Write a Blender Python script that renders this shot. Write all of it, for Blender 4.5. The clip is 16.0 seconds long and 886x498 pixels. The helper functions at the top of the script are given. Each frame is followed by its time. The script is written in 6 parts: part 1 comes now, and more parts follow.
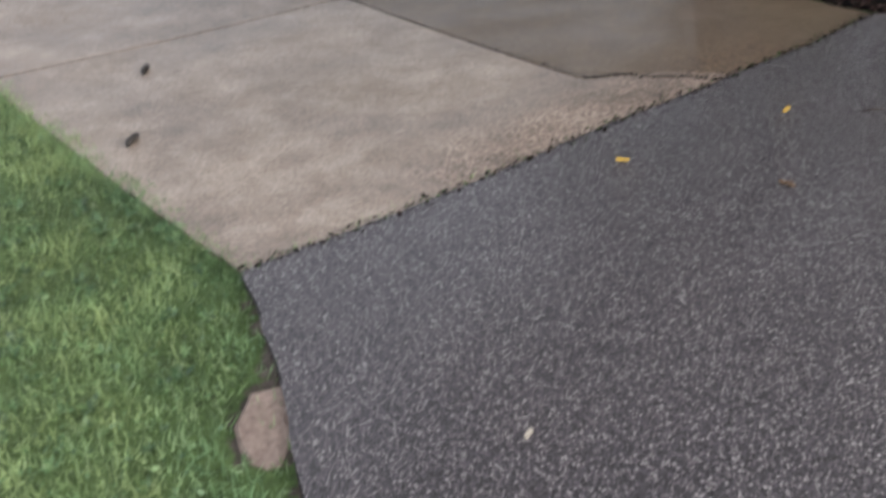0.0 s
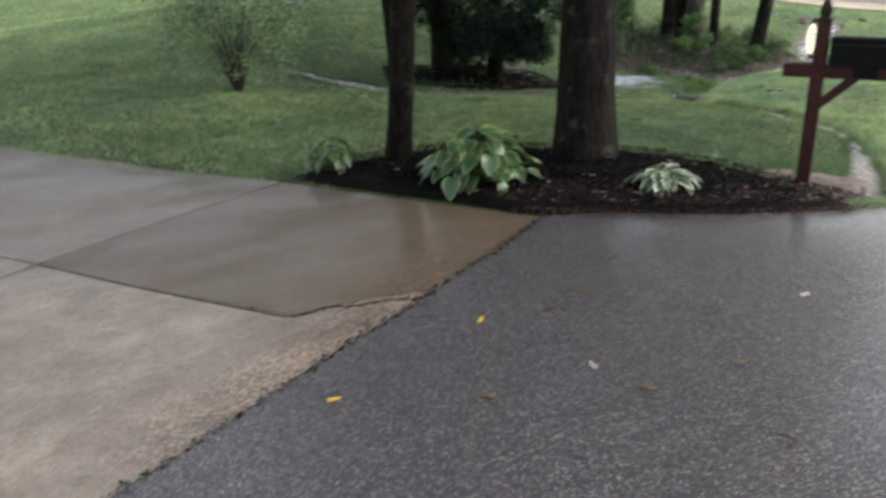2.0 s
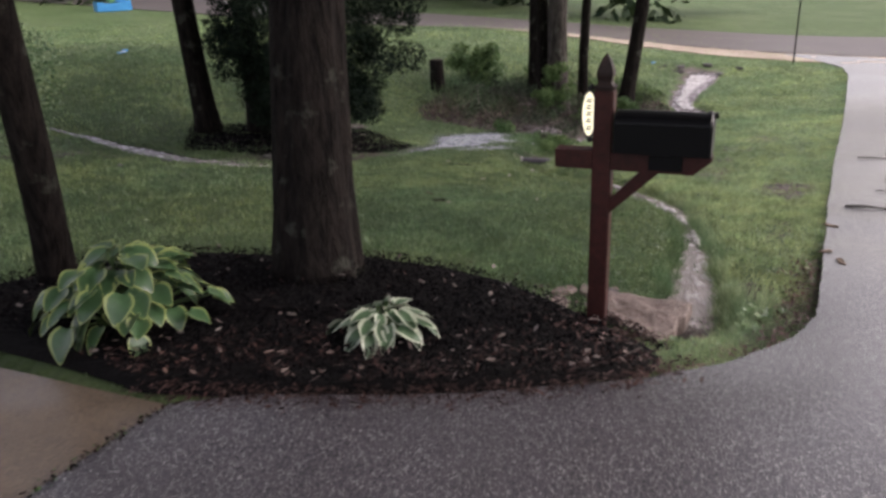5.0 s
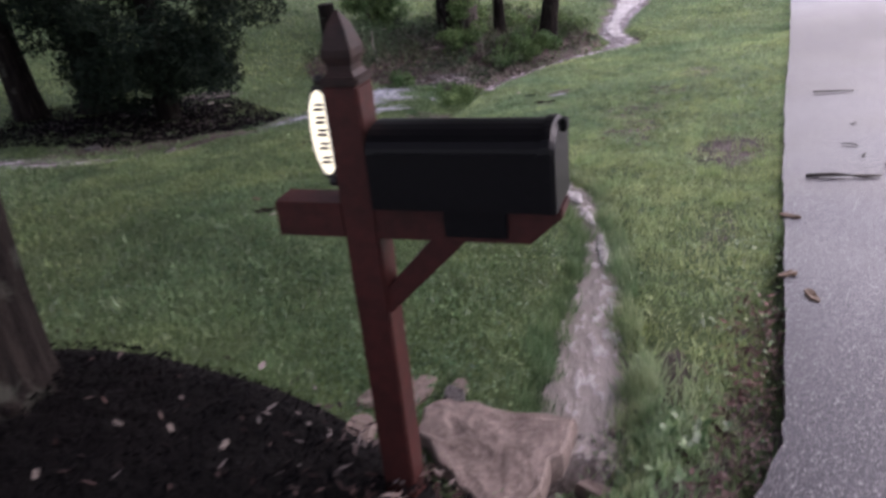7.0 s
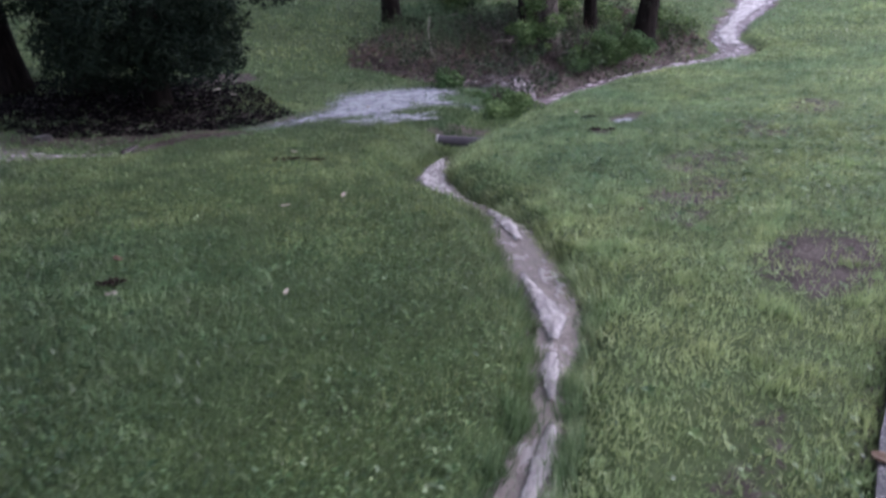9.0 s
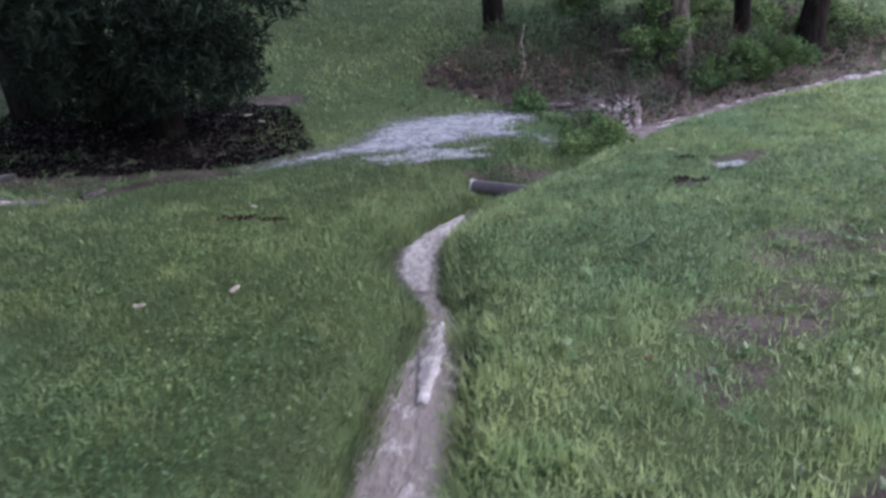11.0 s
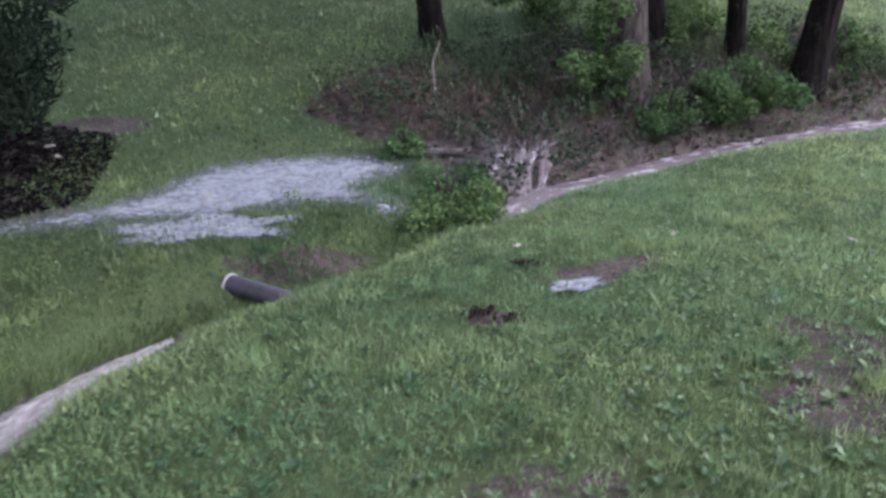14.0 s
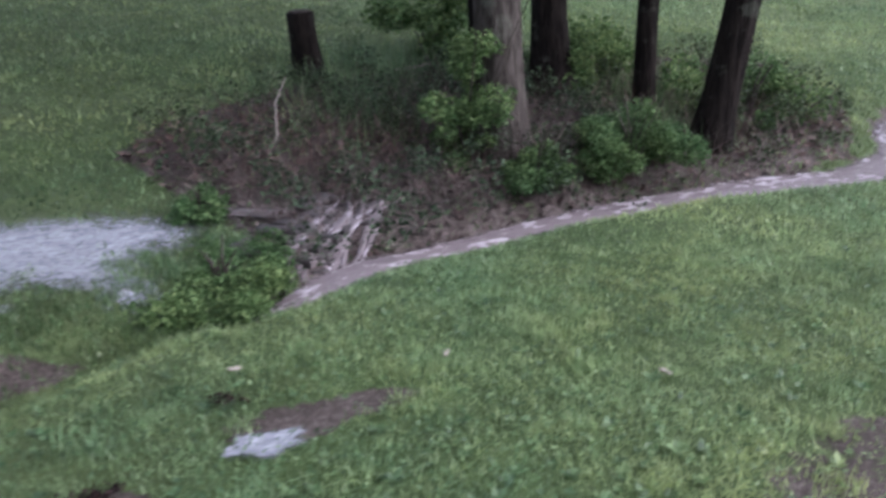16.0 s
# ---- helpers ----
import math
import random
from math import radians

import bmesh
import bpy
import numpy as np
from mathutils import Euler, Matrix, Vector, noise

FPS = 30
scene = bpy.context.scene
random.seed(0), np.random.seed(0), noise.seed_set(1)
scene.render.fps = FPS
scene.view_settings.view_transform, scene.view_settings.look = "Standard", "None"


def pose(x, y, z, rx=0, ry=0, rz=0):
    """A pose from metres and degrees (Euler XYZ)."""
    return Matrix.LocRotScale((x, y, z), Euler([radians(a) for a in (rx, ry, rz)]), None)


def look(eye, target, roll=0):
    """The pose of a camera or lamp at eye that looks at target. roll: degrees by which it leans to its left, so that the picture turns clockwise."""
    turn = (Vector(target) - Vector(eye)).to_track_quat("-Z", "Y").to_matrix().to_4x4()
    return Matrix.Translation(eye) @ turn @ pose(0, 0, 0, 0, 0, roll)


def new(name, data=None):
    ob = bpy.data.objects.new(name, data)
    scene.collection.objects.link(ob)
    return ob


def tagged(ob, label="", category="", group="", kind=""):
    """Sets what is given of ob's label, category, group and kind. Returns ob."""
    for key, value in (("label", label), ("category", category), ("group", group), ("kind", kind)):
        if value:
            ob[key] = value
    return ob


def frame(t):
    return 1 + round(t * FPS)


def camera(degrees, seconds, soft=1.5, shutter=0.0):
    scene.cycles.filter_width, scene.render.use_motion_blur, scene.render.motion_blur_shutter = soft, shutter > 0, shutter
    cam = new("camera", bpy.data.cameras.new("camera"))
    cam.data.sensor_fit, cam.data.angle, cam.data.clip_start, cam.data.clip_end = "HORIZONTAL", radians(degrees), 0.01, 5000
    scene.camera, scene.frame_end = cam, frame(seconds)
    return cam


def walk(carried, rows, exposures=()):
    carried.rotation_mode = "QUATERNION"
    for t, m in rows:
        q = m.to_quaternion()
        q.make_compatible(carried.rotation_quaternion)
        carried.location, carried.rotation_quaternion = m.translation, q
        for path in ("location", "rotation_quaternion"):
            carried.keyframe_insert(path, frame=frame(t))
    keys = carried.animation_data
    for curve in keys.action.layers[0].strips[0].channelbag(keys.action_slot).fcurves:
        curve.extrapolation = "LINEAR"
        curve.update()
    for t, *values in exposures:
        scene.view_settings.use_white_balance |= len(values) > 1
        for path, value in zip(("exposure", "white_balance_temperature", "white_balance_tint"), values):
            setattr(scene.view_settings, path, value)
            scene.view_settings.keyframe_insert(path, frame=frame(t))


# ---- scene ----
# camera and walk
cam = camera(58.2, 16.0, soft=2.9, shutter=0.4)
ROWS = [  # seconds, eye, yaw, pitch, roll
    (0.0, 0.052, 0.063, 1.426, 0.96, -36.74, -2.12),
    (0.5, 0.117, 0.109, 1.479, -3.25, -30.58, -1.81),
    (1.0, 0.141, 0.120, 1.498, -6.99, -26.85, -1.49),
    (1.5, 0.162, 0.109, 1.524, -11.71, -24.47, -1.27),
    (2.0, 0.310, 0.130, 1.539, -18.46, -22.89, -2.52),
    (2.5, 0.602, 0.243, 1.532, -23.68, -21.55, -4.28),
    (3.0, 0.862, 0.432, 1.487, -30.34, -20.98, -3.79),
    (3.2, 0.975, 0.515, 1.473, -32.67, -20.73, -3.09),
    (5.3, 2.355, 1.572, 1.339, -23.70, -20.41, -2.00),
    (5.5, 2.489, 1.713, 1.323, -23.34, -21.34, -2.17),
    (6.0, 2.848, 1.981, 1.282, -22.97, -22.78, -4.90),
    (6.5, 3.230, 2.305, 1.226, -23.58, -23.13, -5.67),
    (7.0, 3.592, 2.592, 1.182, -27.42, -24.58, -6.11),
    (7.5, 4.002, 2.922, 1.144, -27.37, -24.93, -4.40),
    (8.0, 4.319, 3.225, 1.097, -27.36, -25.80, -3.99),
    (8.5, 4.690, 3.470, 1.067, -22.71, -25.67, -3.27),
    (9.0, 5.056, 3.745, 1.021, -19.28, -25.60, -3.05),
    (9.2, 5.207, 3.835, 1.018, -18.80, -25.45, -3.77),
    (11.3, 6.716, 5.200, 0.694, -4.21, -24.18, -6.70),
    (11.5, 6.820, 5.298, 0.693, -4.06, -24.28, -6.68),
    (12.0, 7.117, 5.541, 0.659, -0.68, -24.22, -6.90),
    (12.5, 7.382, 5.777, 0.640, -3.70, -24.35, -5.90),
    (13.0, 7.688, 5.995, 0.623, -5.36, -24.65, -4.17),
    (13.5, 7.958, 6.244, 0.608, -1.71, -24.44, -4.15),
    (14.0, 8.213, 6.501, 0.572, -0.51, -24.67, -4.91),
    (14.5, 8.495, 6.727, 0.581, 1.47, -23.85, -6.02),
    (15.0, 8.737, 7.015, 0.528, 1.52, -23.95, -6.16),
    (15.5, 9.014, 7.211, 0.522, 0.88, -24.37, -4.63),
    (16.0, 9.353, 7.425, 0.525, -1.22, -24.00, -3.47),
]


def view(x, y, z, yaw, pitch, roll):
    a, b = radians(yaw), radians(pitch)
    way = Vector((-math.sin(a) * math.cos(b), math.cos(a) * math.cos(b), math.sin(b)))
    return look((x, y, z), Vector((x, y, z)) + way, roll)


walk(cam, [(t, view(*r)) for t, *r in ROWS], exposures=[(0.0, 1.27, 6550, 11), (1.5, 1.28, 6500, 8), (2.0, 1.24, 6500, 8), (3.0, 0.84, 6400, 10), (5.5, 0.92, 6750, 24), (6.0, 0.94, 6650, 27), (6.5, 0.97, 6150, 32), (7.0, 0.97, 6250, 32), (8.0, 0.98, 6200, 29), (8.5, 1.0, 6250, 31), (9.0, 0.99, 5720, 29), (12.0, 1.15, 5700, 25), (16.0, 1.09, 5780, 22)])

# ---- light: an overcast evening after rain ----
world = bpy.data.worlds.new("world")
scene.world = world
world.use_nodes = True
wn, wl = world.node_tree.nodes, world.node_tree.links
sky = wn.new("ShaderNodeTexSky")
sky.sky_type = "NISHITA"
sky.sun_disc = False
sky.sun_elevation = radians(38)
sky.sun_rotation = radians(105)
sky.dust_density = 4.0
pale = wn.new("ShaderNodeHueSaturation")
pale.inputs["Saturation"].default_value = 0.35
wl.new(sky.outputs[0], pale.inputs["Color"])
wl.new(pale.outputs[0], wn["Background"].inputs["Color"])
wn["Background"].inputs["Strength"].default_value = 0.15
sun = new("sun", bpy.data.lights.new("sun", "SUN"))
sun.data.energy = 1.0
sun.data.angle = radians(40)
sun.data.color = (1.0, 0.97, 0.93)
sun.matrix_world = look((5, -6, 30), (2, 1, 0))

# ---- materials ----
def material(name):
    m = bpy.data.materials.new(name)
    m.use_nodes = True
    return m, m.node_tree.nodes, m.node_tree.links, m.node_tree.nodes["Principled BSDF"]


def noise_node(n, l, scale, detail=4.0, rough=0.55, where=None):
    t = n.new("ShaderNodeTexNoise")
    t.inputs["Scale"].default_value = scale
    t.inputs["Detail"].default_value = detail
    t.inputs["Roughness"].default_value = rough
    if where is not None:
        l.new(where, t.inputs["Vector"])
    return t.outputs["Fac"]


def ramp(n, l, fac, *stops):
    r = n.new("ShaderNodeValToRGB")
    e = r.color_ramp.elements
    while len(e) < len(stops):
        e.new(0.5)
    for i, (p, c) in enumerate(stops):
        e[i].position, e[i].color = p, (*c, 1.0) if len(c) == 3 else c
    l.new(fac, r.inputs["Fac"])
    return r.outputs["Color"]


def mix(n, l, fac, a, b, kind="MIX"):
    m = n.new("ShaderNodeMix")
    m.data_type, m.blend_type = "RGBA", kind
    for socket, v in ((m.inputs["Factor"], fac), (m.inputs["A"], a), (m.inputs["B"], b)):
        if isinstance(v, bpy.types.NodeSocket):
            l.new(v, socket)
        elif isinstance(v, tuple):
            socket.default_value = (*v, 1.0)
        else:
            socket.default_value = v
    return m.outputs["Result"]


def mathn(n, l, op, a, b=0.0):
    m = n.new("ShaderNodeMath")
    m.operation = op
    for socket, v in ((m.inputs[0], a), (m.inputs[1], b)):
        if isinstance(v, bpy.types.NodeSocket):
            l.new(v, socket)
        else:
            socket.default_value = v
    return m.outputs[0]


def bump(n, l, bsdf, height, strength=0.5, distance=0.02):
    b = n.new("ShaderNodeBump")
    b.inputs["Strength"].default_value = strength
    b.inputs["Distance"].default_value = distance
    l.new(height, b.inputs["Height"])
    l.new(b.outputs["Normal"], bsdf.inputs["Normal"])


def place(n):
    return n.new("ShaderNodeNewGeometry").outputs["Position"]


def attr(n, name):
    a = n.new("ShaderNodeAttribute")
    a.attribute_name = name
    return a.outputs["Fac"]


def simple(name, dark, light, scale=30.0, rough=0.7, relief=0.3, depth=0.005, metal=0.0, coarse=3.0, spec=0.5):
    """A surface of two tones, mottled at a fine and a coarse scale."""
    m, n, l, b = material(name)
    w = n.new("ShaderNodeTexCoord").outputs["Object"]
    fine, wide = noise_node(n, l, scale, 6, 0.65, w), noise_node(n, l, coarse, 3, 0.5, w)
    both = mathn(n, l, "ADD", mathn(n, l, "MULTIPLY", fine, 0.6), mathn(n, l, "MULTIPLY", wide, 0.4))
    l.new(ramp(n, l, both, (0.35, dark), (0.65, light)), b.inputs["Base Color"])
    b.inputs["Roughness"].default_value, b.inputs["Metallic"].default_value = rough, metal
    b.inputs["Specular IOR Level"].default_value = spec
    bump(n, l, b, fine, relief, depth)
    return m


def make_ground():
    m, n, l, b = material("lawn_soil")
    w = place(n)
    big, mid, fine = noise_node(n, l, 0.45, 3, 0.5, w), noise_node(n, l, 3.5, 5, 0.6, w), noise_node(n, l, 45, 5, 0.7, w)
    green = ramp(n, l, mathn(n, l, "ADD", mathn(n, l, "MULTIPLY", fine, 0.6), mathn(n, l, "MULTIPLY", mid, 0.4)),
                 (0.32, (0.024, 0.038, 0.014)), (0.5, (0.060, 0.102, 0.034)), (0.68, (0.115, 0.175, 0.062)))
    green = mix(n, l, ramp(n, l, big, (0.42, (0, 0, 0)), (0.62, (0.5, 0.5, 0.5))), green, (0.105, 0.135, 0.06))
    soil = ramp(n, l, mathn(n, l, "ADD", mathn(n, l, "MULTIPLY", fine, 0.5), mathn(n, l, "MULTIPLY", mid, 0.5)),
                (0.33, (0.026, 0.021, 0.019)), (0.5, (0.072, 0.058, 0.052)), (0.68, (0.20, 0.170, 0.160)))
    ragged = mathn(n, l, "ADD", attr(n, "soil"), mathn(n, l, "MULTIPLY", mathn(n, l, "SUBTRACT", mid, 0.5), 0.9))
    ragged = mathn(n, l, "ADD", ragged, mathn(n, l, "MULTIPLY", mathn(n, l, "SUBTRACT", noise_node(n, l, 17, 5, 0.7, w), 0.5), 1.3))
    l.new(mix(n, l, ramp(n, l, ragged, (0.42, (0, 0, 0)), (0.58, (1, 1, 1))), green, soil), b.inputs["Base Color"])
    b.inputs["Roughness"].default_value = 0.75
    b.inputs["Specular IOR Level"].default_value = 0.25
    bump(n, l, b, fine, 0.8, 0.03)
    return m


def make_asphalt():
    m, n, l, b = material("wet_asphalt")
    w = place(n)
    big, mid, fine = noise_node(n, l, 0.6, 4, 0.6, w), noise_node(n, l, 4, 5, 0.65, w), noise_node(n, l, 90, 3, 0.7, w)
    v = n.new("ShaderNodeTexVoronoi")
    v.inputs["Scale"].default_value = 240.0
    l.new(w, v.inputs["Vector"])
    stone = n.new("ShaderNodeSeparateColor")
    l.new(v.outputs["Color"], stone.inputs["Color"])
    grit = ramp(n, l, stone.outputs["Red"], (0.05, (0.009, 0.008, 0.010)), (0.48, (0.034, 0.030, 0.038)), (0.86, (0.082, 0.074, 0.088)), (0.972, (0.38, 0.36, 0.37)))
    tone = ramp(n, l, mathn(n, l, "ADD", mathn(n, l, "MULTIPLY", big, 0.5), mathn(n, l, "MULTIPLY", mid, 0.5)), (0.34, (0.82, 0.82, 0.84)), (0.64, (1.12, 1.10, 1.10)))
    l.new(mix(n, l, 1.0, grit, tone, "MULTIPLY"), b.inputs["Base Color"])
    l.new(ramp(n, l, big, (0.35, (0.34,) * 3), (0.65, (0.44,) * 3)), b.inputs["Roughness"])
    b.inputs["Specular IOR Level"].default_value = 0.3
    b.inputs["Coat Weight"].default_value = 0.78
    l.new(ramp(n, l, big, (0.30, (0.19,) * 3), (0.70, (0.25,) * 3)), b.inputs["Coat Roughness"])
    bump(n, l, b, mathn(n, l, "ADD", v.outputs["Distance"], fine), 0.8, 0.009)
    return m


def make_concrete():
    m, n, l, b = material("wet_concrete")
    w = place(n)
    big, mid, fine = noise_node(n, l, 0.9, 5, 0.6, w), noise_node(n, l, 5, 6, 0.7, w), noise_node(n, l, 75, 5, 0.75, w)
    s = n.new("ShaderNodeMapping")
    s.inputs["Rotation"].default_value = (0, 0, radians(-28))
    s.inputs["Scale"].default_value = (0.8, 1.7, 1.0)
    l.new(w, s.inputs["Vector"])
    streaks = noise_node(n, l, 1.4, 4, 0.6, s.outputs[0])
    tone = ramp(n, l, mathn(n, l, "ADD", mathn(n, l, "MULTIPLY", streaks, 0.6), mathn(n, l, "MULTIPLY", mid, 0.4)),
                (0.34, (0.150, 0.120, 0.098)), (0.48, (0.205, 0.168, 0.141)), (0.64, (0.285, 0.245, 0.214)))
    mud = mathn(n, l, "ADD", attr(n, "mud"), mathn(n, l, "MULTIPLY", mathn(n, l, "SUBTRACT", big, 0.5), 1.2))
    tone = mix(n, l, ramp(n, l, mud, (0.25, (0, 0, 0)), (0.85, (0.9,) * 3)), tone, (0.085, 0.060, 0.037))
    specks = ramp(n, l, fine, (0.30, (0.42, 0.40, 0.39)), (0.48, (1, 1, 1)), (0.68, (1.7, 1.64, 1.6)))
    wet = ramp(n, l, mathn(n, l, "ADD", mathn(n, l, "MULTIPLY", big, 0.6), mathn(n, l, "MULTIPLY", mid, 0.4)), (0.38, (0.84, 0.82, 0.80)), (0.52, (1.06, 1.06, 1.06)), (0.64, (1.20, 1.19, 1.18)))
    tone = mix(n, l, 1.0, tone, wet, "MULTIPLY")
    v = n.new("ShaderNodeTexVoronoi")
    v.inputs["Scale"].default_value = 85.0
    l.new(w, v.inputs["Vector"])
    stone = n.new("ShaderNodeSeparateColor")
    l.new(v.outputs["Color"], stone.inputs["Color"])
    pebbles = ramp(n, l, stone.outputs["Green"], (0.1, (0.45, 0.40, 0.37)), (0.55, (0.92, 0.85, 0.80)), (0.95, (1.5, 1.42, 1.38)))
    worn = mathn(n, l, "ADD", attr(n, "worn"), mathn(n, l, "MULTIPLY", mathn(n, l, "SUBTRACT", mid, 0.5), 1.6))
    specks = mix(n, l, ramp(n, l, worn, (0.3, (0.12,) * 3), (0.75, (1, 1, 1))), specks, pebbles)
    l.new(mix(n, l, 1.0, tone, specks, "MULTIPLY"), b.inputs["Base Color"])
    b.inputs["Roughness"].default_value = 0.5
    l.new(ramp(n, l, streaks, (0.40, (0.50,) * 3), (0.60, (0.10,) * 3)), b.inputs["Coat Weight"])
    l.new(ramp(n, l, mid, (0.35, (0.10,) * 3), (0.65, (0.26,) * 3)), b.inputs["Coat Roughness"])
    bump(n, l, b, mathn(n, l, "ADD", fine, mid), 0.8, 0.006)
    return m


def make_water(name, colour, froth_sheen, scale, rough=0.08, relief=0.5, foam=0.68, ragged=1.0, stretch=0.38):
    m, n, l, b = material(name)
    w = place(n)
    flow = n.new("ShaderNodeCombineXYZ")
    l.new(mathn(n, l, "MULTIPLY", attr(n, "along"), stretch), flow.inputs[0])
    l.new(attr(n, "across"), flow.inputs[1])
    a, c = noise_node(n, l, scale, 4, 0.6, flow.outputs[0]), noise_node(n, l, scale * 0.3, 3, 0.5, flow.outputs[0])
    both = mathn(n, l, "ADD", mathn(n, l, "MULTIPLY", a, 0.6), mathn(n, l, "MULTIPLY", c, 0.4))
    l.new(ramp(n, l, both, (0.34, colour), (0.54, tuple(v * 1.2 for v in colour)), (foam, froth_sheen)), b.inputs["Base Color"])
    l.new(ramp(n, l, both, (0.45, (rough,) * 3), (0.65, (0.45,) * 3)), b.inputs["Roughness"])
    b.inputs["IOR"].default_value = 1.33
    # the sheet thins out raggedly towards its banks
    shore = mathn(n, l, "ADD", attr(n, "depth"), mathn(n, l, "MULTIPLY", mathn(n, l, "SUBTRACT", noise_node(n, l, 11.0, 6, 0.75, w), 0.5), ragged))
    shore = mathn(n, l, "ADD", shore, mathn(n, l, "MULTIPLY", mathn(n, l, "SUBTRACT", noise_node(n, l, 38.0, 4, 0.7, w), 0.5), ragged * 0.8))
    l.new(ramp(n, l, shore, (0.05, (0, 0, 0)), (0.60, (1, 1, 1))), b.inputs["Alpha"])
    bump(n, l, b, both, relief, 0.03)
    return m


def make_blade(name, dark, mid, light, rough=0.45, spec=0.4, thin=0.0):
    m, n, l, b = material(name)
    w = place(n)
    t = mathn(n, l, "ADD", mathn(n, l, "MULTIPLY", attr(n, "tone"), 0.65), mathn(n, l, "MULTIPLY", noise_node(n, l, 0.8, 3, 0.5, w), 0.35))
    c = ramp(n, l, t, (0.2, dark), (0.5, mid), (0.8, light))
    broad = ramp(n, l, noise_node(n, l, 0.55, 4, 0.6, w), (0.40, (0.76, 0.82, 0.88)), (0.62, (1.22, 1.12, 1.06)))
    c = mix(n, l, 1.0, c, broad, "MULTIPLY")
    thatch = ramp(n, l, noise_node(n, l, 4.5, 5, 0.65, w), (0.36, (0.82, 0.92, 0.92)), (0.52, (1.0, 1.0, 1.0)), (0.70, (1.08, 1.02, 0.97)))
    c = mix(n, l, 1.0, c, thatch, "MULTIPLY")
    l.new(c, b.inputs["Base Color"])
    if thin:
        # light that passes through a thin blade
        glow = n.new("ShaderNodeBsdfTranslucent")
        l.new(mix(n, l, 1.0, c, (thin, thin * 0.95, thin * 1.15), "MULTIPLY"), glow.inputs["Color"])
        both = n.new("ShaderNodeAddShader")
        l.new(b.outputs[0], both.inputs[0])
        l.new(glow.outputs[0], both.inputs[1])
        l.new(both.outputs[0], n["Material Output"].inputs["Surface"])
    b.inputs["Roughness"].default_value = rough
    b.inputs["Specular IOR Level"].default_value = spec
    b.inputs["Transmission Weight"].default_value = 0.0
    return m


def make_bark(name, dark, light, lichen=0.0):
    m, n, l, b = material(name)
    w = n.new("ShaderNodeTexCoord").outputs["Object"]
    s = n.new("ShaderNodeMapping")
    s.inputs["Scale"].default_value = (1.0, 1.0, 0.16)
    l.new(w, s.inputs["Vector"])
    ridges, fine = noise_node(n, l, 26, 5, 0.7, s.outputs[0]), noise_node(n, l, 5, 4, 0.6, w)
    c = ramp(n, l, ridges, (0.36, dark), (0.62, light))
    spots = ramp(n, l, fine, (0.58, (0, 0, 0)), (0.66, (lichen,) * 3))
    l.new(mix(n, l, spots, c, (0.17, 0.19, 0.15)), b.inputs["Base Color"])
    b.inputs["Roughness"].default_value = 0.9
    b.inputs["Specular IOR Level"].default_value = 0.12
    bump(n, l, b, ridges, 1.0, 0.04)
    return m


def make_hosta(name, centre, margin, edge):
    """A leaf with a pale margin; the attribute "rim" runs from the midrib to the edge."""
    m, n, l, b = material(name)
    w = n.new("ShaderNodeTexCoord").outputs["Object"]
    r = mathn(n, l, "ADD", attr(n, "rim"), mathn(n, l, "MULTIPLY", mathn(n, l, "SUBTRACT", noise_node(n, l, 25, 3, 0.6, w), 0.5), 0.25))
    tone = mix(n, l, noise_node(n, l, 40, 3, 0.6, w), tuple(v * 0.7 for v in centre), tuple(v * 1.3 for v in centre))
    l.new(mix(n, l, ramp(n, l, r, (edge - 0.06, (0, 0, 0)), (edge + 0.06, (1, 1, 1))), tone, margin), b.inputs["Base Color"])
    b.inputs["Roughness"].default_value = 0.32
    return m


GROUND, ASPHALT, CONCRETE = make_ground(), make_asphalt(), make_concrete()
WATER_MUD = make_water("muddy_running_water", (0.225, 0.200, 0.188), (0.50, 0.48, 0.49), 22.0, 0.12, 0.9, 0.66, 1.5, 0.5)
# pale blue base colours hold mirrored sky along with the froth
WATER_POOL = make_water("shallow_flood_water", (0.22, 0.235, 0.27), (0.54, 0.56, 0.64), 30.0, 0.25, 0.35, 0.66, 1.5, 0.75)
WATER_CREEK = make_water("brown_creek_water", (0.185, 0.160, 0.168), (0.58, 0.55, 0.61), 13.0, 0.12, 0.9, 0.64, 1.8, 0.5)
WATER_RIFFLE = make_water("brown_riffle_water", (0.095, 0.078, 0.074), (0.44, 0.41, 0.44), 16.0, 0.15, 0.8, 0.70)
FOAM = make_water("white_water", (0.34, 0.32, 0.32), (0.74, 0.73, 0.76), 34.0, 0.22, 0.8, 0.66)
LAWN = make_blade("lawn_grass", (0.054, 0.084, 0.036), (0.134, 0.190, 0.082), (0.208, 0.286, 0.132), thin=0.75)
TALL = make_blade("long_grass", (0.048, 0.088, 0.035), (0.115, 0.185, 0.085), (0.21, 0.275, 0.15), thin=0.6)
WEED = make_blade("broad_weed_leaves", (0.032, 0.065, 0.026), (0.085, 0.148, 0.060), (0.17, 0.245, 0.11), thin=0.6)
BRUSH = make_blade("brush_leaves", (0.022, 0.036, 0.018), (0.045, 0.072, 0.036), (0.085, 0.12, 0.065), 0.7, 0.15)
BUSH = make_blade("bright_bush_leaves", (0.028, 0.055, 0.018), (0.066, 0.118, 0.042), (0.135, 0.20, 0.08), 0.7, 0.12, thin=0.6)
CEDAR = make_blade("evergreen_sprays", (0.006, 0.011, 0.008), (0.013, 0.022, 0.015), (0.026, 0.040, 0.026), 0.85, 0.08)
CANOPY = make_blade("tree_leaves", (0.02, 0.045, 0.012), (0.04, 0.08, 0.02), (0.07, 0.12, 0.03))
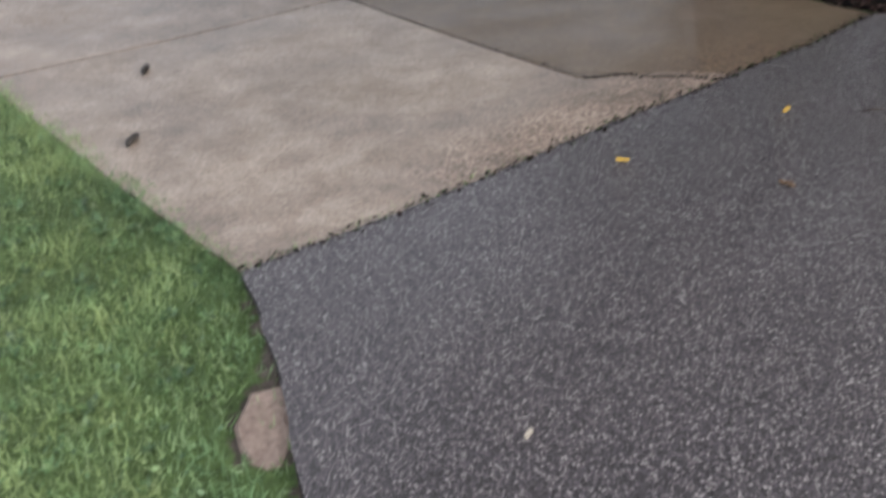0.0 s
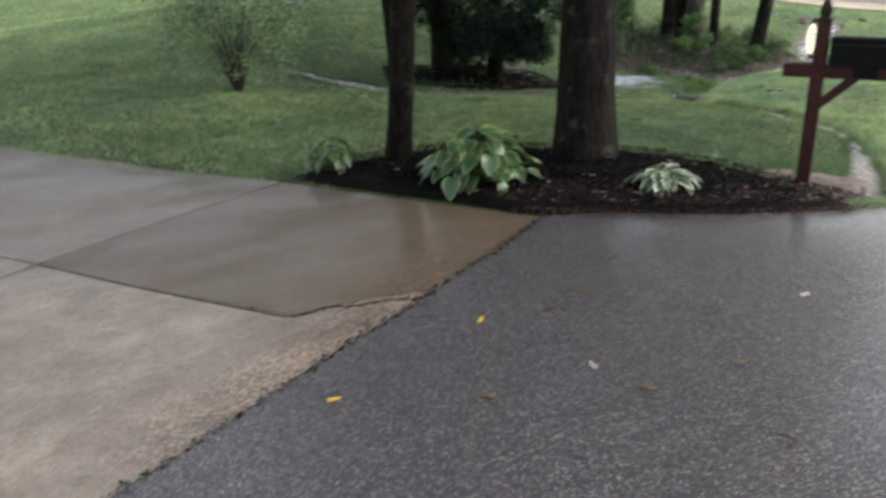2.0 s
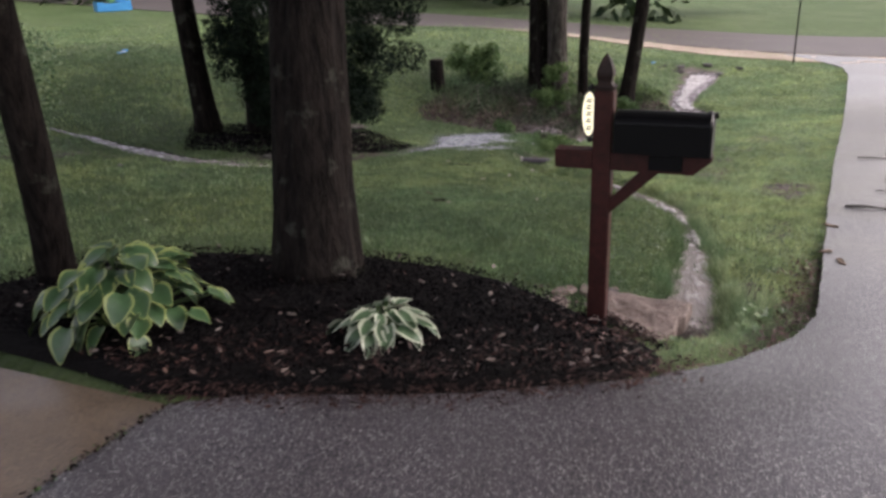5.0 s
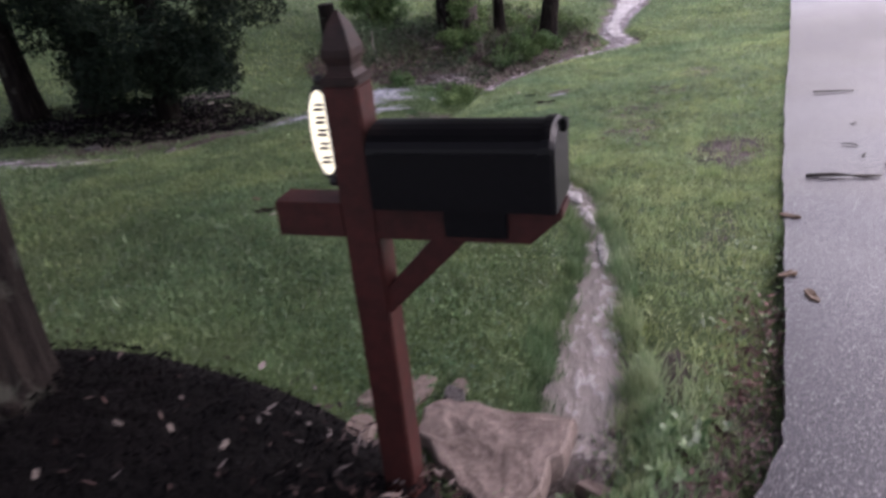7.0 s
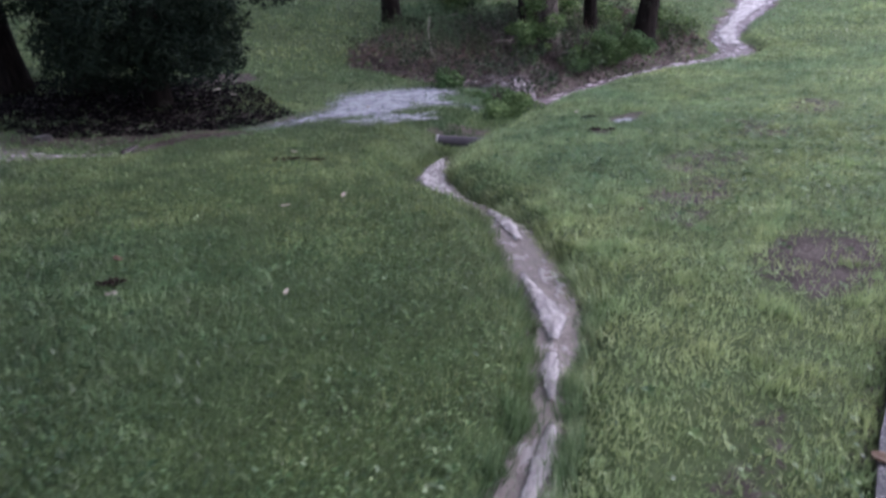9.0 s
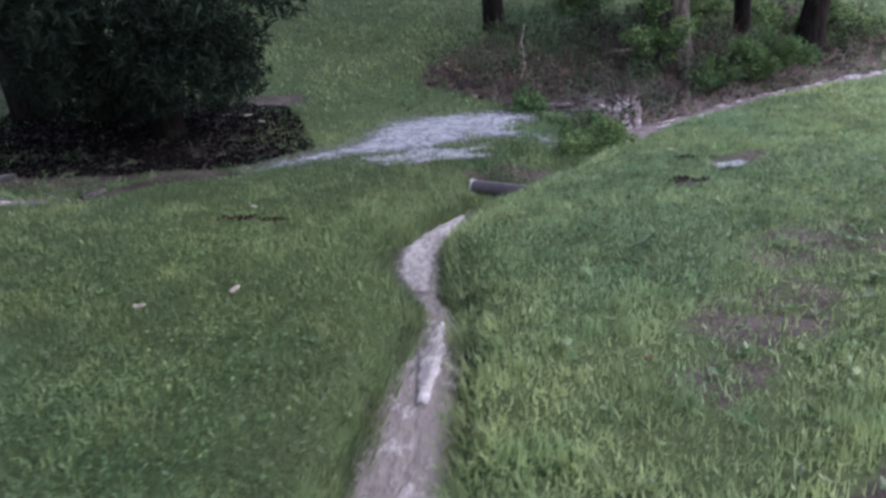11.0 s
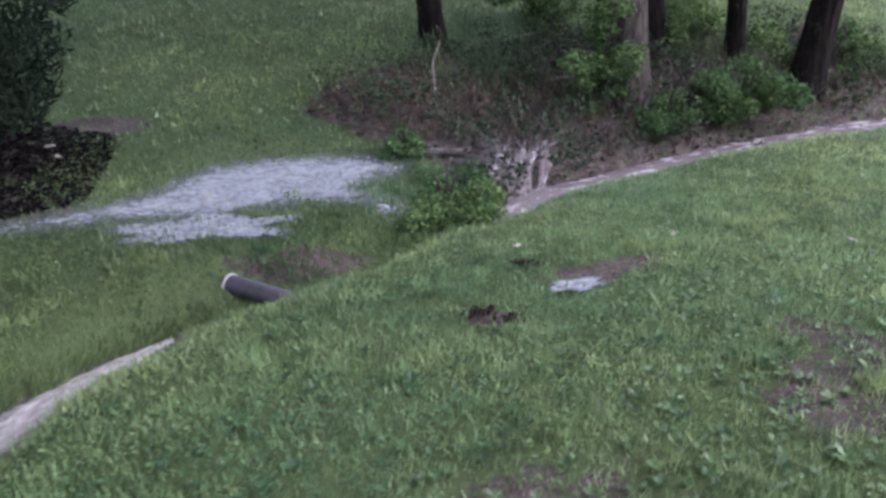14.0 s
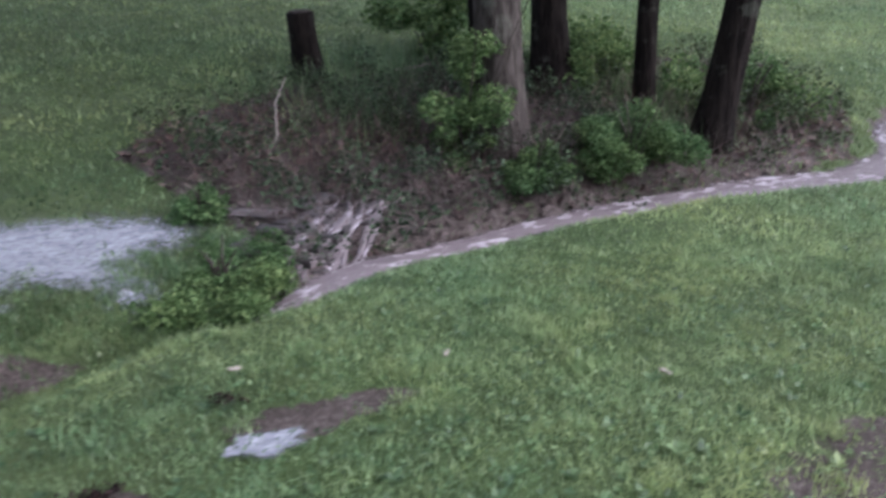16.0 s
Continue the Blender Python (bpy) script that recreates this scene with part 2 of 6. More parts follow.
DRY = make_blade("dead_leaves_and_twigs", (0.035, 0.022, 0.018), (0.085, 0.055, 0.046), (0.24, 0.19, 0.17), 0.6, 0.3)
LITTER = make_blade("red_brown_litter", (0.014, 0.007, 0.006), (0.038, 0.018, 0.015), (0.15, 0.10, 0.088), 0.7, 0.2)
CHIPS = make_blade("mulch_chips", (0.003, 0.0025, 0.003), (0.007, 0.0055, 0.006), (0.028, 0.016, 0.014), 0.9, 0.08)
MULCH = simple("black_mulch", (0.0025, 0.0022, 0.0023), (0.008, 0.006, 0.0062), 40, 0.9, 1.0, 0.03, coarse=9, spec=0.15)
BARK_DARK = make_bark("dark_wet_bark", (0.005, 0.004, 0.0038), (0.024, 0.019, 0.0165), 0.22)
BARK_GREY = make_bark("grey_bark", (0.030, 0.025, 0.022), (0.12, 0.105, 0.095), 0.4)
RED_WOOD = simple("red_stained_wood", (0.024, 0.008, 0.007), (0.066, 0.017, 0.014), 35, 0.5, 0.35, 0.003, coarse=5, spec=0.3)
DARK_WOOD = simple("weathered_dark_wood", (0.012, 0.008, 0.007), (0.042, 0.022, 0.018), 35, 0.6, 0.5, 0.003, coarse=12, spec=0.3)
BLACK_PAINT = simple("black_plastic", (0.002, 0.002, 0.0025), (0.005, 0.005, 0.006), 60, 0.34, 0.08, 0.001, spec=0.18)
BLACK_IRON = simple("black_iron", (0.006, 0.006, 0.006), (0.012, 0.012, 0.012), 50, 0.5, 0.2, 0.002)
STONE = simple("muddy_flat_stone", (0.10, 0.072, 0.060), (0.25, 0.195, 0.170), 55, 0.65, 0.7, 0.008, coarse=9)
ROCK = simple("grey_creek_rock", (0.022, 0.018, 0.018), (0.10, 0.088, 0.088), 18, 0.45, 0.8, 0.02, coarse=5)
PIPE = simple("black_drain_pipe", (0.045, 0.040, 0.050), (0.10, 0.092, 0.112), 25, 0.4, 0.2, 0.003)
PIPE_RIM = simple("pale_pipe_rim", (0.35, 0.34, 0.36), (0.6, 0.6, 0.62), 30, 0.4, 0.2, 0.003)
STEM = simple("green_leaf_stalk", (0.05, 0.10, 0.03), (0.10, 0.17, 0.06), 30, 0.5)
HOSTA_GOLD = make_hosta("gold_edged_leaf", (0.045, 0.095, 0.040), (0.23, 0.28, 0.10), 0.80)
HOSTA_WHITE = make_hosta("white_edged_leaf", (0.075, 0.130, 0.065), (0.42, 0.46, 0.34), 0.60)
YELLOW_LEAF = simple("yellow_fallen_leaf", (0.45, 0.28, 0.04), (0.62, 0.42, 0.08), 40, 0.6)
PALE_LEAF = simple("pale_fallen_leaf", (0.30, 0.27, 0.22), (0.50, 0.46, 0.40), 40, 0.6)
BLEACHED = simple("bleached_leaf_scrap", (0.10, 0.08, 0.07), (0.24, 0.20, 0.17), 40, 0.6)
BROWN_LEAF = simple("brown_fallen_leaf", (0.08, 0.05, 0.03), (0.17, 0.11, 0.07), 40, 0.6)
POD = simple("dark_seed_pod", (0.010, 0.008, 0.007), (0.03, 0.024, 0.02), 60, 0.6, 0.5)
TWIG = simple("wet_twig", (0.022, 0.017, 0.014), (0.06, 0.046, 0.038), 40, 0.6, 0.5)
ROAD = simple("road_asphalt", (0.055, 0.045, 0.043), (0.10, 0.085, 0.08), 12, 0.6, 0.3, 0.01, coarse=0.5)
GRAVEL = simple("tan_gravel", (0.22, 0.17, 0.13), (0.42, 0.35, 0.28), 30, 0.8, 0.8, 0.02, coarse=0.7)
SIGN_METAL = simple("bare_aluminium_sign", (0.30, 0.31, 0.33), (0.42, 0.43, 0.45), 20, 0.45, 0.1, 0.001, metal=0.6)
BLUE = simple("bright_blue_plastic", (0.03, 0.22, 0.55), (0.06, 0.36, 0.72), 12, 0.4, 0.1)
GREEN = simple("green_plastic", (0.10, 0.30, 0.12), (0.18, 0.42, 0.18), 12, 0.4, 0.1)
ORANGE = simple("orange_plastic", (0.70, 0.30, 0.06), (0.85, 0.42, 0.10), 12, 0.4, 0.1)
WHITE = simple("white_plastic", (0.55, 0.57, 0.60), (0.75, 0.77, 0.80), 12, 0.45, 0.1)


def make_plaque():
    m, n, l, b = material("lit_cream_plaque")
    w = n.new("ShaderNodeTexCoord").outputs["Object"]
    l.new(ramp(n, l, noise_node(n, l, 30, 3, 0.5, w), (0.35, (0.80, 0.78, 0.55)), (0.65, (0.88, 0.87, 0.66))), b.inputs["Base Color"])
    b.inputs["Emission Color"].default_value = (1.0, 0.97, 0.70, 1.0)
    b.inputs["Emission Strength"].default_value = 0.55
    b.inputs["Roughness"].default_value = 0.4
    return m


PLAQUE = make_plaque()

# ---- the lie of the land ----
HILLS = np.array([(-3, 2, -0.671), (1.5, 2.5, 0.243), (5, 3, 0.054), (3, 6, -0.120), (7, 6, 0.082), (0, 8.5, 0.161), (8.5, 9, 0.012), (5, 10, 0.110), (9, 12.3, -0.443), (12.5, 9, 0.396), (5, 13.5, -0.205), (8, 16, 0.750), (12.5, 14, -0.381), (-4, 12, 0.034), (17, 17, 0.072), (2, 19, 0.839), (13, 23, 0.576)])


def soft_plus(v, k):
    return k * np.log1p(np.exp(np.clip(v / k, -40, 40)))


def along_drive(x, y):
    return 0.79 * x + 0.62 * y, -0.62 * x + 0.79 * y


def from_drive(p, q):
    return 0.783 * p - 0.615 * q, 0.615 * p + 0.783 * q


def smooth_step(a, b, v):
    s = np.clip((v - a) / (b - a), 0, 1)
    return s * s * (3 - 2 * s)


def dist_line(x, y, line):
    """The distance from points to a polyline, and how far along it (0 to 1) the nearest place is."""
    best, part_way = np.full(np.shape(x), 1e9), np.zeros(np.shape(x))
    n = len(line) - 1
    for i in range(n):
        (ax, ay), (bx, by) = line[i], line[i + 1]
        dx, dy = bx - ax, by - ay
        s = np.clip(((x - ax) * dx + (y - ay) * dy) / (dx * dx + dy * dy), 0, 1)
        d = np.hypot(x - ax - s * dx, y - ay - s * dy)
        near = d < best
        best, part_way = np.where(near, d, best), np.where(near, (i + s) / n, part_way)
    return best, part_way


def inside(x, y, outline):
    hit = np.zeros(np.shape(x), bool)
    for (ax, ay), (bx, by) in zip(outline, outline[1:] + outline[:1]):
        cross = (ay > y) != (by > y)
        hit ^= cross & (x < (bx - ax) * (y - ay) / ((by - ay) if by != ay else 1e-9) + ax)
    return hit


RILL = [(4.66, 4.02), (4.95, 4.30), (5.25, 4.66), (5.62, 5.03), (5.93, 5.42), (6.10, 5.72), (6.35, 6.10), (6.49, 6.60), (6.65, 7.3), (6.74, 7.75), (6.72, 8.05), (6.70, 8.37), (6.74, 8.75), (6.92, 9.15), (7.14, 9.52)]
RILL_W = [0.12, 0.14, 0.11, 0.075, 0.055, 0.055, 0.10, 0.12, 0.10, 0.06, 0.045, 0.10, 0.13, 0.10, 0.04]
CREEK = [(8.40, 10.74), (8.54, 10.90), (8.70, 11.12), (8.94, 11.40), (9.22, 11.59), (9.66, 11.88), (10.10, 12.19), (10.65, 12.51), (11.20, 12.81), (12.10, 13.14), (12.9, 13.3), (13.6, 13.8), (13.9, 14.6), (15.0, 15.7), (16.2, 16.6), (17.2, 17.6)]
DITCH = [(6.68, 7.30), (6.72, 8.05), (6.70, 8.37), (6.74, 8.75), (6.92, 9.15), (7.16, 9.58), (7.42, 9.86), (7.68, 10.05), (7.95, 10.40), (8.20, 10.70), (8.55, 11.02)]
CREEK_W = [0.015, 0.05, 0.09, 0.11, 0.10, 0.10, 0.11, 0.12, 0.13, 0.18, 0.22, 0.24, 0.22, 0.28, 0.34, 0.45]
STREAM = [(4.7, 10.06), (4.5, 10.07), (4.3, 10.09), (4.1, 10.13), (3.75, 10.27), (3.3, 10.58), (2.88, 11.3), (2.5, 12.0), (2.15, 12.7), (1.8, 13.2)]
STREAM_W = [0.03, 0.04, 0.05, 0.10, 0.15, 0.17, 0.13, 0.09, 0.05, 0.03]
POOL = [(5.75, 10.36), (6.40, 10.86), (6.55, 11.12), (6.72, 11.46), (6.97, 11.70), (7.34, 11.82), (7.70, 11.82), (8.02, 11.74), (8.05, 11.52), (7.80, 11.27), (7.92, 11.0), (8.12, 10.70), (7.80, 10.86), (7.45, 10.90), (7.18, 10.76), (6.95, 10.62), (6.6, 10.62), (6.2, 10.48)]
ISLAND = [(8.06, 11.60), (8.45, 11.42), (8.62, 11.18), (8.48, 10.75), (8.20, 10.48), (7.98, 10.95), (7.85, 11.27)]
BED = [(2.20, 4.36), (2.60, 4.06), (2.95, 3.85), (3.28, 3.69), (3.66, 3.57), (3.95, 3.52), (4.20, 3.64), (4.32, 3.95), (4.27, 4.45), (4.13, 4.81), (3.95, 5.11), (3.76, 5.44), (3.51, 5.69), (3.05, 5.95), (2.65, 6.25), (2.1, 6.32), (1.45, 6.1), (1.02, 5.95), (1.28, 5.58), (1.60, 5.22), (1.88, 4.86), (2.06, 4.6)]
DRIVE_LEFT = [(-1.6, -7.0), (-0.7, -2.5), (-0.33, 0.2), (-0.31, 1.2), (-0.47, 1.70), (-0.60, 2.02), (-0.66, 2.14), (-0.15, 2.43), (0.26, 2.69), (0.72, 3.01), (1.11, 3.25), (1.43, 3.48), (1.82, 3.75), (2.29, 4.15), (2.60, 4.05), (2.95, 3.84), (3.28, 3.67), (3.66, 3.55), (3.95, 3.49), (4.34, 3.47), (4.80, 3.54), (5.10, 3.68), (5.36, 3.88), (5.83, 4.26), (6.36, 4.68), (7.30, 5.44), (9.3, 7.02), (12.5, 9.5), (16.2, 12.4), (19.6, 15.1), (20.6, 16.1), (21.3, 17.6), (21.6, 19.2)]
DRIVE_RIGHT_P = [-9, -5, -2.4, -1.6, -1.0, -0.6, -0.3, 0.3, 0.9, 1.7, 2.3, 2.9, 3.5, 4.1, 4.5, 4.8, 5.0, 5.2, 5.4, 5.7, 6.0, 6.3, 6.6, 7.3, 7.95, 9.2, 11.7, 15.8, 20.5, 23.6, 25.6, 27.6, 29.2]
DRIVE_RIGHT = [from_drive(p, -3.75 - 2.2 * max(0.0, (p - 25.0) / 4.2) ** 2) for p in DRIVE_RIGHT_P]
PAD_ROWS = [((-0.66, 2.15), (2.29, 4.15)), ((-2.36, 3.93), (0.98, 5.75)), ((-4.75, 6.45), (-1.35, 8.05)), ((-9.5, 11.4), (-6.0, 13.2))]
PAD = [PAD_ROWS[0][0], PAD_ROWS[0][1], (1.75, 5.15), PAD_ROWS[1][1], PAD_ROWS[2][1], PAD_ROWS[3][1], PAD_ROWS[3][0], PAD_ROWS[2][0], PAD_ROWS[1][0]]
PAVED = DRIVE_LEFT + DRIVE_RIGHT[::-1]
BRUSHY = [(8.05, 11.95), (8.35, 11.6), (8.7, 11.25), (9.1, 11.5), (9.6, 11.85), (10.5, 12.4), (11.5, 13.0), (13.0, 13.75), (13.6, 15.0), (13.2, 16.6), (11.0, 16.2), (9.4, 15.3), (8.3, 14.6), (7.4, 13.6), (7.2, 12.9)]


def rise(x, y):
    """The height of the land before water cut into it."""
    u = x + y
    p, q = along_drive(x, y)
    z = -1.75 + soft_plus(1.95 - 0.0715 * u, 0.3) + 0.055 * soft_plus(q - 2.0, 1.5) / (1 + np.exp(-(p - 14) / 3))
    for a, b, v in HILLS:
        z = z + v * np.exp(-((x - a) ** 2 + (y - b) ** 2) / (2 * 3.6 ** 2))
    z = z - 0.09 * np.exp(-((x - 4.45) ** 2 + (y - 4.15) ** 2) / (2 * 0.45 ** 2))
    far = smooth_step(60, 140, np.hypot(x, y))
    return z * (1 - far) - 1.0 * far


def land(x, y):
    """The height of the ground, with the channels cut by the water."""
    x, y = np.asarray(x, float), np.asarray(y, float)
    z = rise(x, y)
    d, s = dist_line(x, y, RILL)
    d = np.clip(d - 0.9 * np.interp(s, np.linspace(0, 1, len(RILL_W)), RILL_W), 0, None)
    z = z - 0.085 * np.exp(-(d / 0.075) ** 2)
    d, s = dist_line(x, y, CREEK)
    d = np.clip(d - 0.9 * np.interp(s, np.linspace(0, 1, len(CREEK_W)), CREEK_W), 0, None)
    z = z - 0.16 * np.exp(-(d / 0.17) ** 2)
    d, s = dist_line(x, y, DITCH)
    d = np.clip(d - 0.10, 0, None)
    z = z - np.interp(s, (0.0, 0.06, 0.2, 0.45, 0.6, 0.85, 1.0), (0.0, 0.06, 0.09, 0.10, 0.15, 0.13, 0.03)) * np.exp(-(d / 0.15) ** 2)
    d, s = dist_line(x, y, STREAM)
    z = z - 0.10 * np.exp(-(d / 0.35) ** 2)
    lump = np.sin(x * 3.1 + 1.3 * np.sin(y * 2.3)) * np.sin(y * 2.7 + 1.1 * np.sin(x * 1.9))
    p, q = along_drive(x, y)
    quiet = np.exp(-np.clip(dist_line(x, y, [(0, 1), (2.5, 4.2)])[0] - 2.0, 0, None) ** 2)
    return z + 0.012 * lump * (1 - quiet)


def turf(x, y):
    """The height of the soil: washed out below the driveway's edge at the corner."""
    d, s = dist_line(x, y, DRIVE_LEFT[19:25])
    return land(x, y) - 0.05 * np.exp(-(d / 0.16) ** 2) * np.clip(np.sin(np.pi * s) * 1.6, 0, 1)


LATTICE = np.random.RandomState(4).uniform(0, 1, (128, 128))


def mottle(x, y, size, shift=0):
    """Smooth random patches of the given size, 0 to 1."""
    u, v = np.asarray(x) / size + 500 + shift * 17.3, np.asarray(y) / size + 500 + shift * 9.1
    i, j = np.floor(u).astype(int), np.floor(v).astype(int)
    a, b = u - i, v - j
    a, b = a * a * (3 - 2 * a), b * b * (3 - 2 * b)
    q = lambda m, n: LATTICE[m % 128, n % 128]
    return (q(i, j) * (1 - a) + q(i + 1, j) * a) * (1 - b) + (q(i, j + 1) * (1 - a) + q(i + 1, j + 1) * a) * b


def drive_side(x, y):
    """1 on the coarse weedy lawn between the water and the driveway, 0 on the fine mown lawn, toned darker for tree
    shade.
    """
    line = np.array(RILL + CREEK)
    return np.where(np.asarray(y) < 3.9, 1.0, smooth_step(-0.15, 0.35, x - np.interp(y, line[:, 1], line[:, 0])))


def at_land(x, y, up=0.0):
    return float(land(x, y)) + up


def mesh_object(name, verts, faces, mats, parent=None, smooth=True, label=""):
    me = bpy.data.meshes.new(name)
    me.from_pydata([tuple(v) for v in verts], [], [tuple(f) for f in faces])
    for m in mats if isinstance(mats, (list, tuple)) else [mats]:
        me.materials.append(m)
    me.polygons.foreach_set("use_smooth", [smooth] * len(me.polygons))
    ob = new(name, me)
    if parent is not None:
        ob.parent = parent
    if label:
        tagged(ob, label)
    return ob


def part(name, bm, mat, parent=None, label="", smooth=False):
    """Links a bmesh as one mesh object under a thing or a part."""
    me = bpy.data.meshes.new(name)
    bm.to_mesh(me)
    bm.free()
    me.materials.append(mat)
    me.polygons.foreach_set("use_smooth", [smooth] * len(me.polygons))
    ob = new(name, me)
    if parent is not None:
        ob.parent = parent
    if label:
        tagged(ob, label)
    return ob


def thing(name, x, y, z, label, category, group="", rz=0.0):
    ob = new(name)
    ob.empty_display_size = 0.1
    ob.matrix_world = pose(x, y, z, 0, 0, rz)
    return tagged(ob, label, category, group)


def spread(line, count):
    """Points at even steps along a polyline."""
    pts = np.array(line, float)
    d = np.r_[0, np.cumsum(np.hypot(*np.diff(pts, axis=0).T))]
    s = np.linspace(0, d[-1], count)
    return np.c_[np.interp(s, d, pts[:, 0]), np.interp(s, d, pts[:, 1])]


def smoothed(line, times=2):
    pts = [np.array(p, float) for p in line]
    for _ in range(times):
        out = [pts[0]]
        for a, b in zip(pts, pts[1:]):
            out += [0.75 * a + 0.25 * b, 0.25 * a + 0.75 * b]
        pts = out + [pts[-1]]
    return pts


def float_attr(me, name, values):
    a = me.attributes.new(name, "FLOAT", "POINT")
    a.data.foreach_set("value", np.asarray(values, np.float32))


# ---- ground: one sheet out to the horizon ----
def steps(lo, hi, fine):
    near = np.arange(lo, hi, fine)
    out = fine * 1.5 * 1.22 ** np.arange(1, 40)
    out = np.cumsum(out)
    out = out[out < 900]
    return np.r_[lo - out[::-1], near, hi + out]


def soil_mask(x, y):
    """Where bare earth shows: 0 lawn, 1 earth."""
    soil = np.zeros(np.shape(x))
    for line, widths, more in ((RILL, RILL_W, 0.025), (CREEK, CREEK_W, 0.05), (STREAM, STREAM_W, 0.06)):
        d, s = dist_line(x, y, line)
        w = np.interp(s, np.linspace(0, 1, len(widths)), widths)
        soil = np.maximum(soil, 1 - smooth_step(0, 1, (d - w) / (more * 2)))
    brush = inside(x, y, BRUSHY)
    soil = np.maximum(soil, np.where(brush, 0.66, 0))
    for cx, cy, rx, ry, turn, v in BARE:
        c, s = math.cos(turn), math.sin(turn)
        dx, dy = x - cx, y - cy
        d = np.hypot((dx * c + dy * s) / rx, (-dx * s + dy * c) / ry)
        soil = np.maximum(soil, v * (1 - smooth_step(0.5, 1.25, d)))
    d, s = dist_line(x, y, DRIVE_LEFT[19:28])
    soil = np.maximum(soil, 0.50 * (1 - smooth_step(0.0, 0.16, d)))
    d, s = dist_line(x, y, DRIVE_LEFT[3:6])
    soil = np.maximum(soil, 0.6 * (1 - smooth_step(0.02, 0.08, d)))
    d, s = dist_line(x, y, [PAD_ROWS[1][1], PAD_ROWS[2][1], PAD_ROWS[3][1]])
    return np.maximum(soil, 0.95 * (1 - smooth_step(0.05, 0.22, d)))


BARE = [(7.64, 6.10, 0.60, 0.32, 0.6, 0.76), (9.62, 8.85, 0.36, 0.2, 2.2, 0.62), (8.86, 9.66, 0.26, 0.14, 0.3, 0.9), (9.12, 9.80, 0.2, 0.1, 0.3, 0.8), (8.41, 9.22, 0.13, 0.11, 0.2, 0.95),
        (8.4, 7.95, 0.48, 0.30, 0.5, 0.56), (9.4, 8.5, 0.4, 0.3, 0.8, 0.6), (10.6, 9.2, 0.6, 0.3, 0.7, 0.62), (7.9, 12.9, 0.5, 0.25, 0.4, 0.8), (5.75, 12.45, 0.45, 0.3, 0.3, 0.85),
        (4.7, 11.6, 1.3, 0.9, 0.1, 0.95), (5.0, 10.75, 1.4, 0.5, 0.1, 0.95), (5.13, 4.14, 0.26, 0.10, 0.7, 0.85), (4.72, 3.70, 0.40, 0.10, 0.25, 0.75), (5.2, 3.86, 0.22, 0.09, 0.8, 0.75), (7.60, 10.20, 0.36, 0.14, 0.5, 0.85), (7.3, 10.08, 0.2, 0.1, 0.3, 0.8), (1.8, 11.0, 0.7, 0.35, 0.3, 0.55), (2.5, 10.8, 0.4, 0.2, 2.2, 0.5), (5.2, 10.18, 0.75, 0.13, 0.2, 0.95), (7.85, 7.3, 0.5, 0.28, 0.6, 0.56), (8.5, 7.85, 0.45, 0.22, 0.4, 0.56), (7.5, 6.9, 0.3, 0.15, 0.6, 0.55), (-0.45, 1.48, 0.13, 0.20, 0.2, 0.95), (6.3, 5.0, 0.5, 0.12, 0.7, 0.5)]


def build_ground():
    xs, ys = steps(-3.5, 13.0, 0.06), steps(-1.0, 16.5, 0.06)
    gx, gy = np.meshgrid(xs, ys)
    gz = turf(gx, gy)
    for outline in (PAVED, PAD, BED):
        under = inside(gx, gy, outline) & (dist_line(gx, gy, outline + outline[:1])[0] > 0.1)
        gz = np.where(under, gz - 0.04, gz)
    nx, ny = len(xs), len(ys)
    i = np.arange((nx - 1) * (ny - 1))
    a = (i // (nx - 1)) * nx + i % (nx - 1)
    faces = np.c_[a, a + 1, a + nx + 1, a + nx]
    ob = mesh_object("ground", np.c_[gx.ravel(), gy.ravel(), gz.ravel()].tolist(), faces.tolist(), GROUND)
    float_attr(ob.data, "soil", soil_mask(gx.ravel(), gy.ravel()))
    return tagged(ob, "rain-soaked green lawn sloping down to a creek", "ground", kind="structure")


build_ground()


def ribbon(left, right, across, lift, skirt, name, mat, rough=0.0):
    """A paved sheet between two lines, with its edge turned down."""
    rnd = np.random.RandomState(5)
    verts, faces = [], []
    n = len(left)
    us = np.linspace(0, 1, across)
    for a, b in zip(left, right):
        for u in us:
            verts.append((a[0] + (b[0] - a[0]) * u, a[1] + (b[1] - a[1]) * u))
    v = np.array(verts)
    if rough:
        v[::across] += rnd.uniform(-rough, rough, (n, 2))
    z = land(v[:, 0], v[:, 1]) + lift
    top = np.c_[v, z]
    for r in range(n - 1):
        for c in range(across - 1):
            k = r * across + c
            faces.append((k, k + 1, k + across + 1, k + across))
    rim = [r * across for r in range(n)] + [(n - 1) * across + c for c in range(1, across)] + [r * across + across - 1 for r in range(n - 2, -1, -1)] + [c for c in range(across - 2, 0, -1)]
    base = len(top)
    low, m = top[rim] - (0, 0, skirt), len(rim)
    for k in range(m):
        j = (k + 1) % m
        faces.append((base + j, base + k, base + m + k, base + m + j))
    ob = mesh_object(name, np.r_[top, top[rim], low].tolist(), faces, mat, smooth=False)
    ob.data.polygons.foreach_set("use_smooth", [True] * ((n - 1) * (across - 1)) + [False] * len(rim))
    if sum(p.normal.z for p in list(ob.data.polygons)[:50]) < 0:
        ob.data.flip_normals()
    return ob


def finer(line, per):
    out = []
    for a, b in zip(line, line[1:]):
        out += [(a[0] + (b[0] - a[0]) * k / per, a[1] + (b[1] - a[1]) * k / per) for k in range(per)]
    return out + [line[-1]]


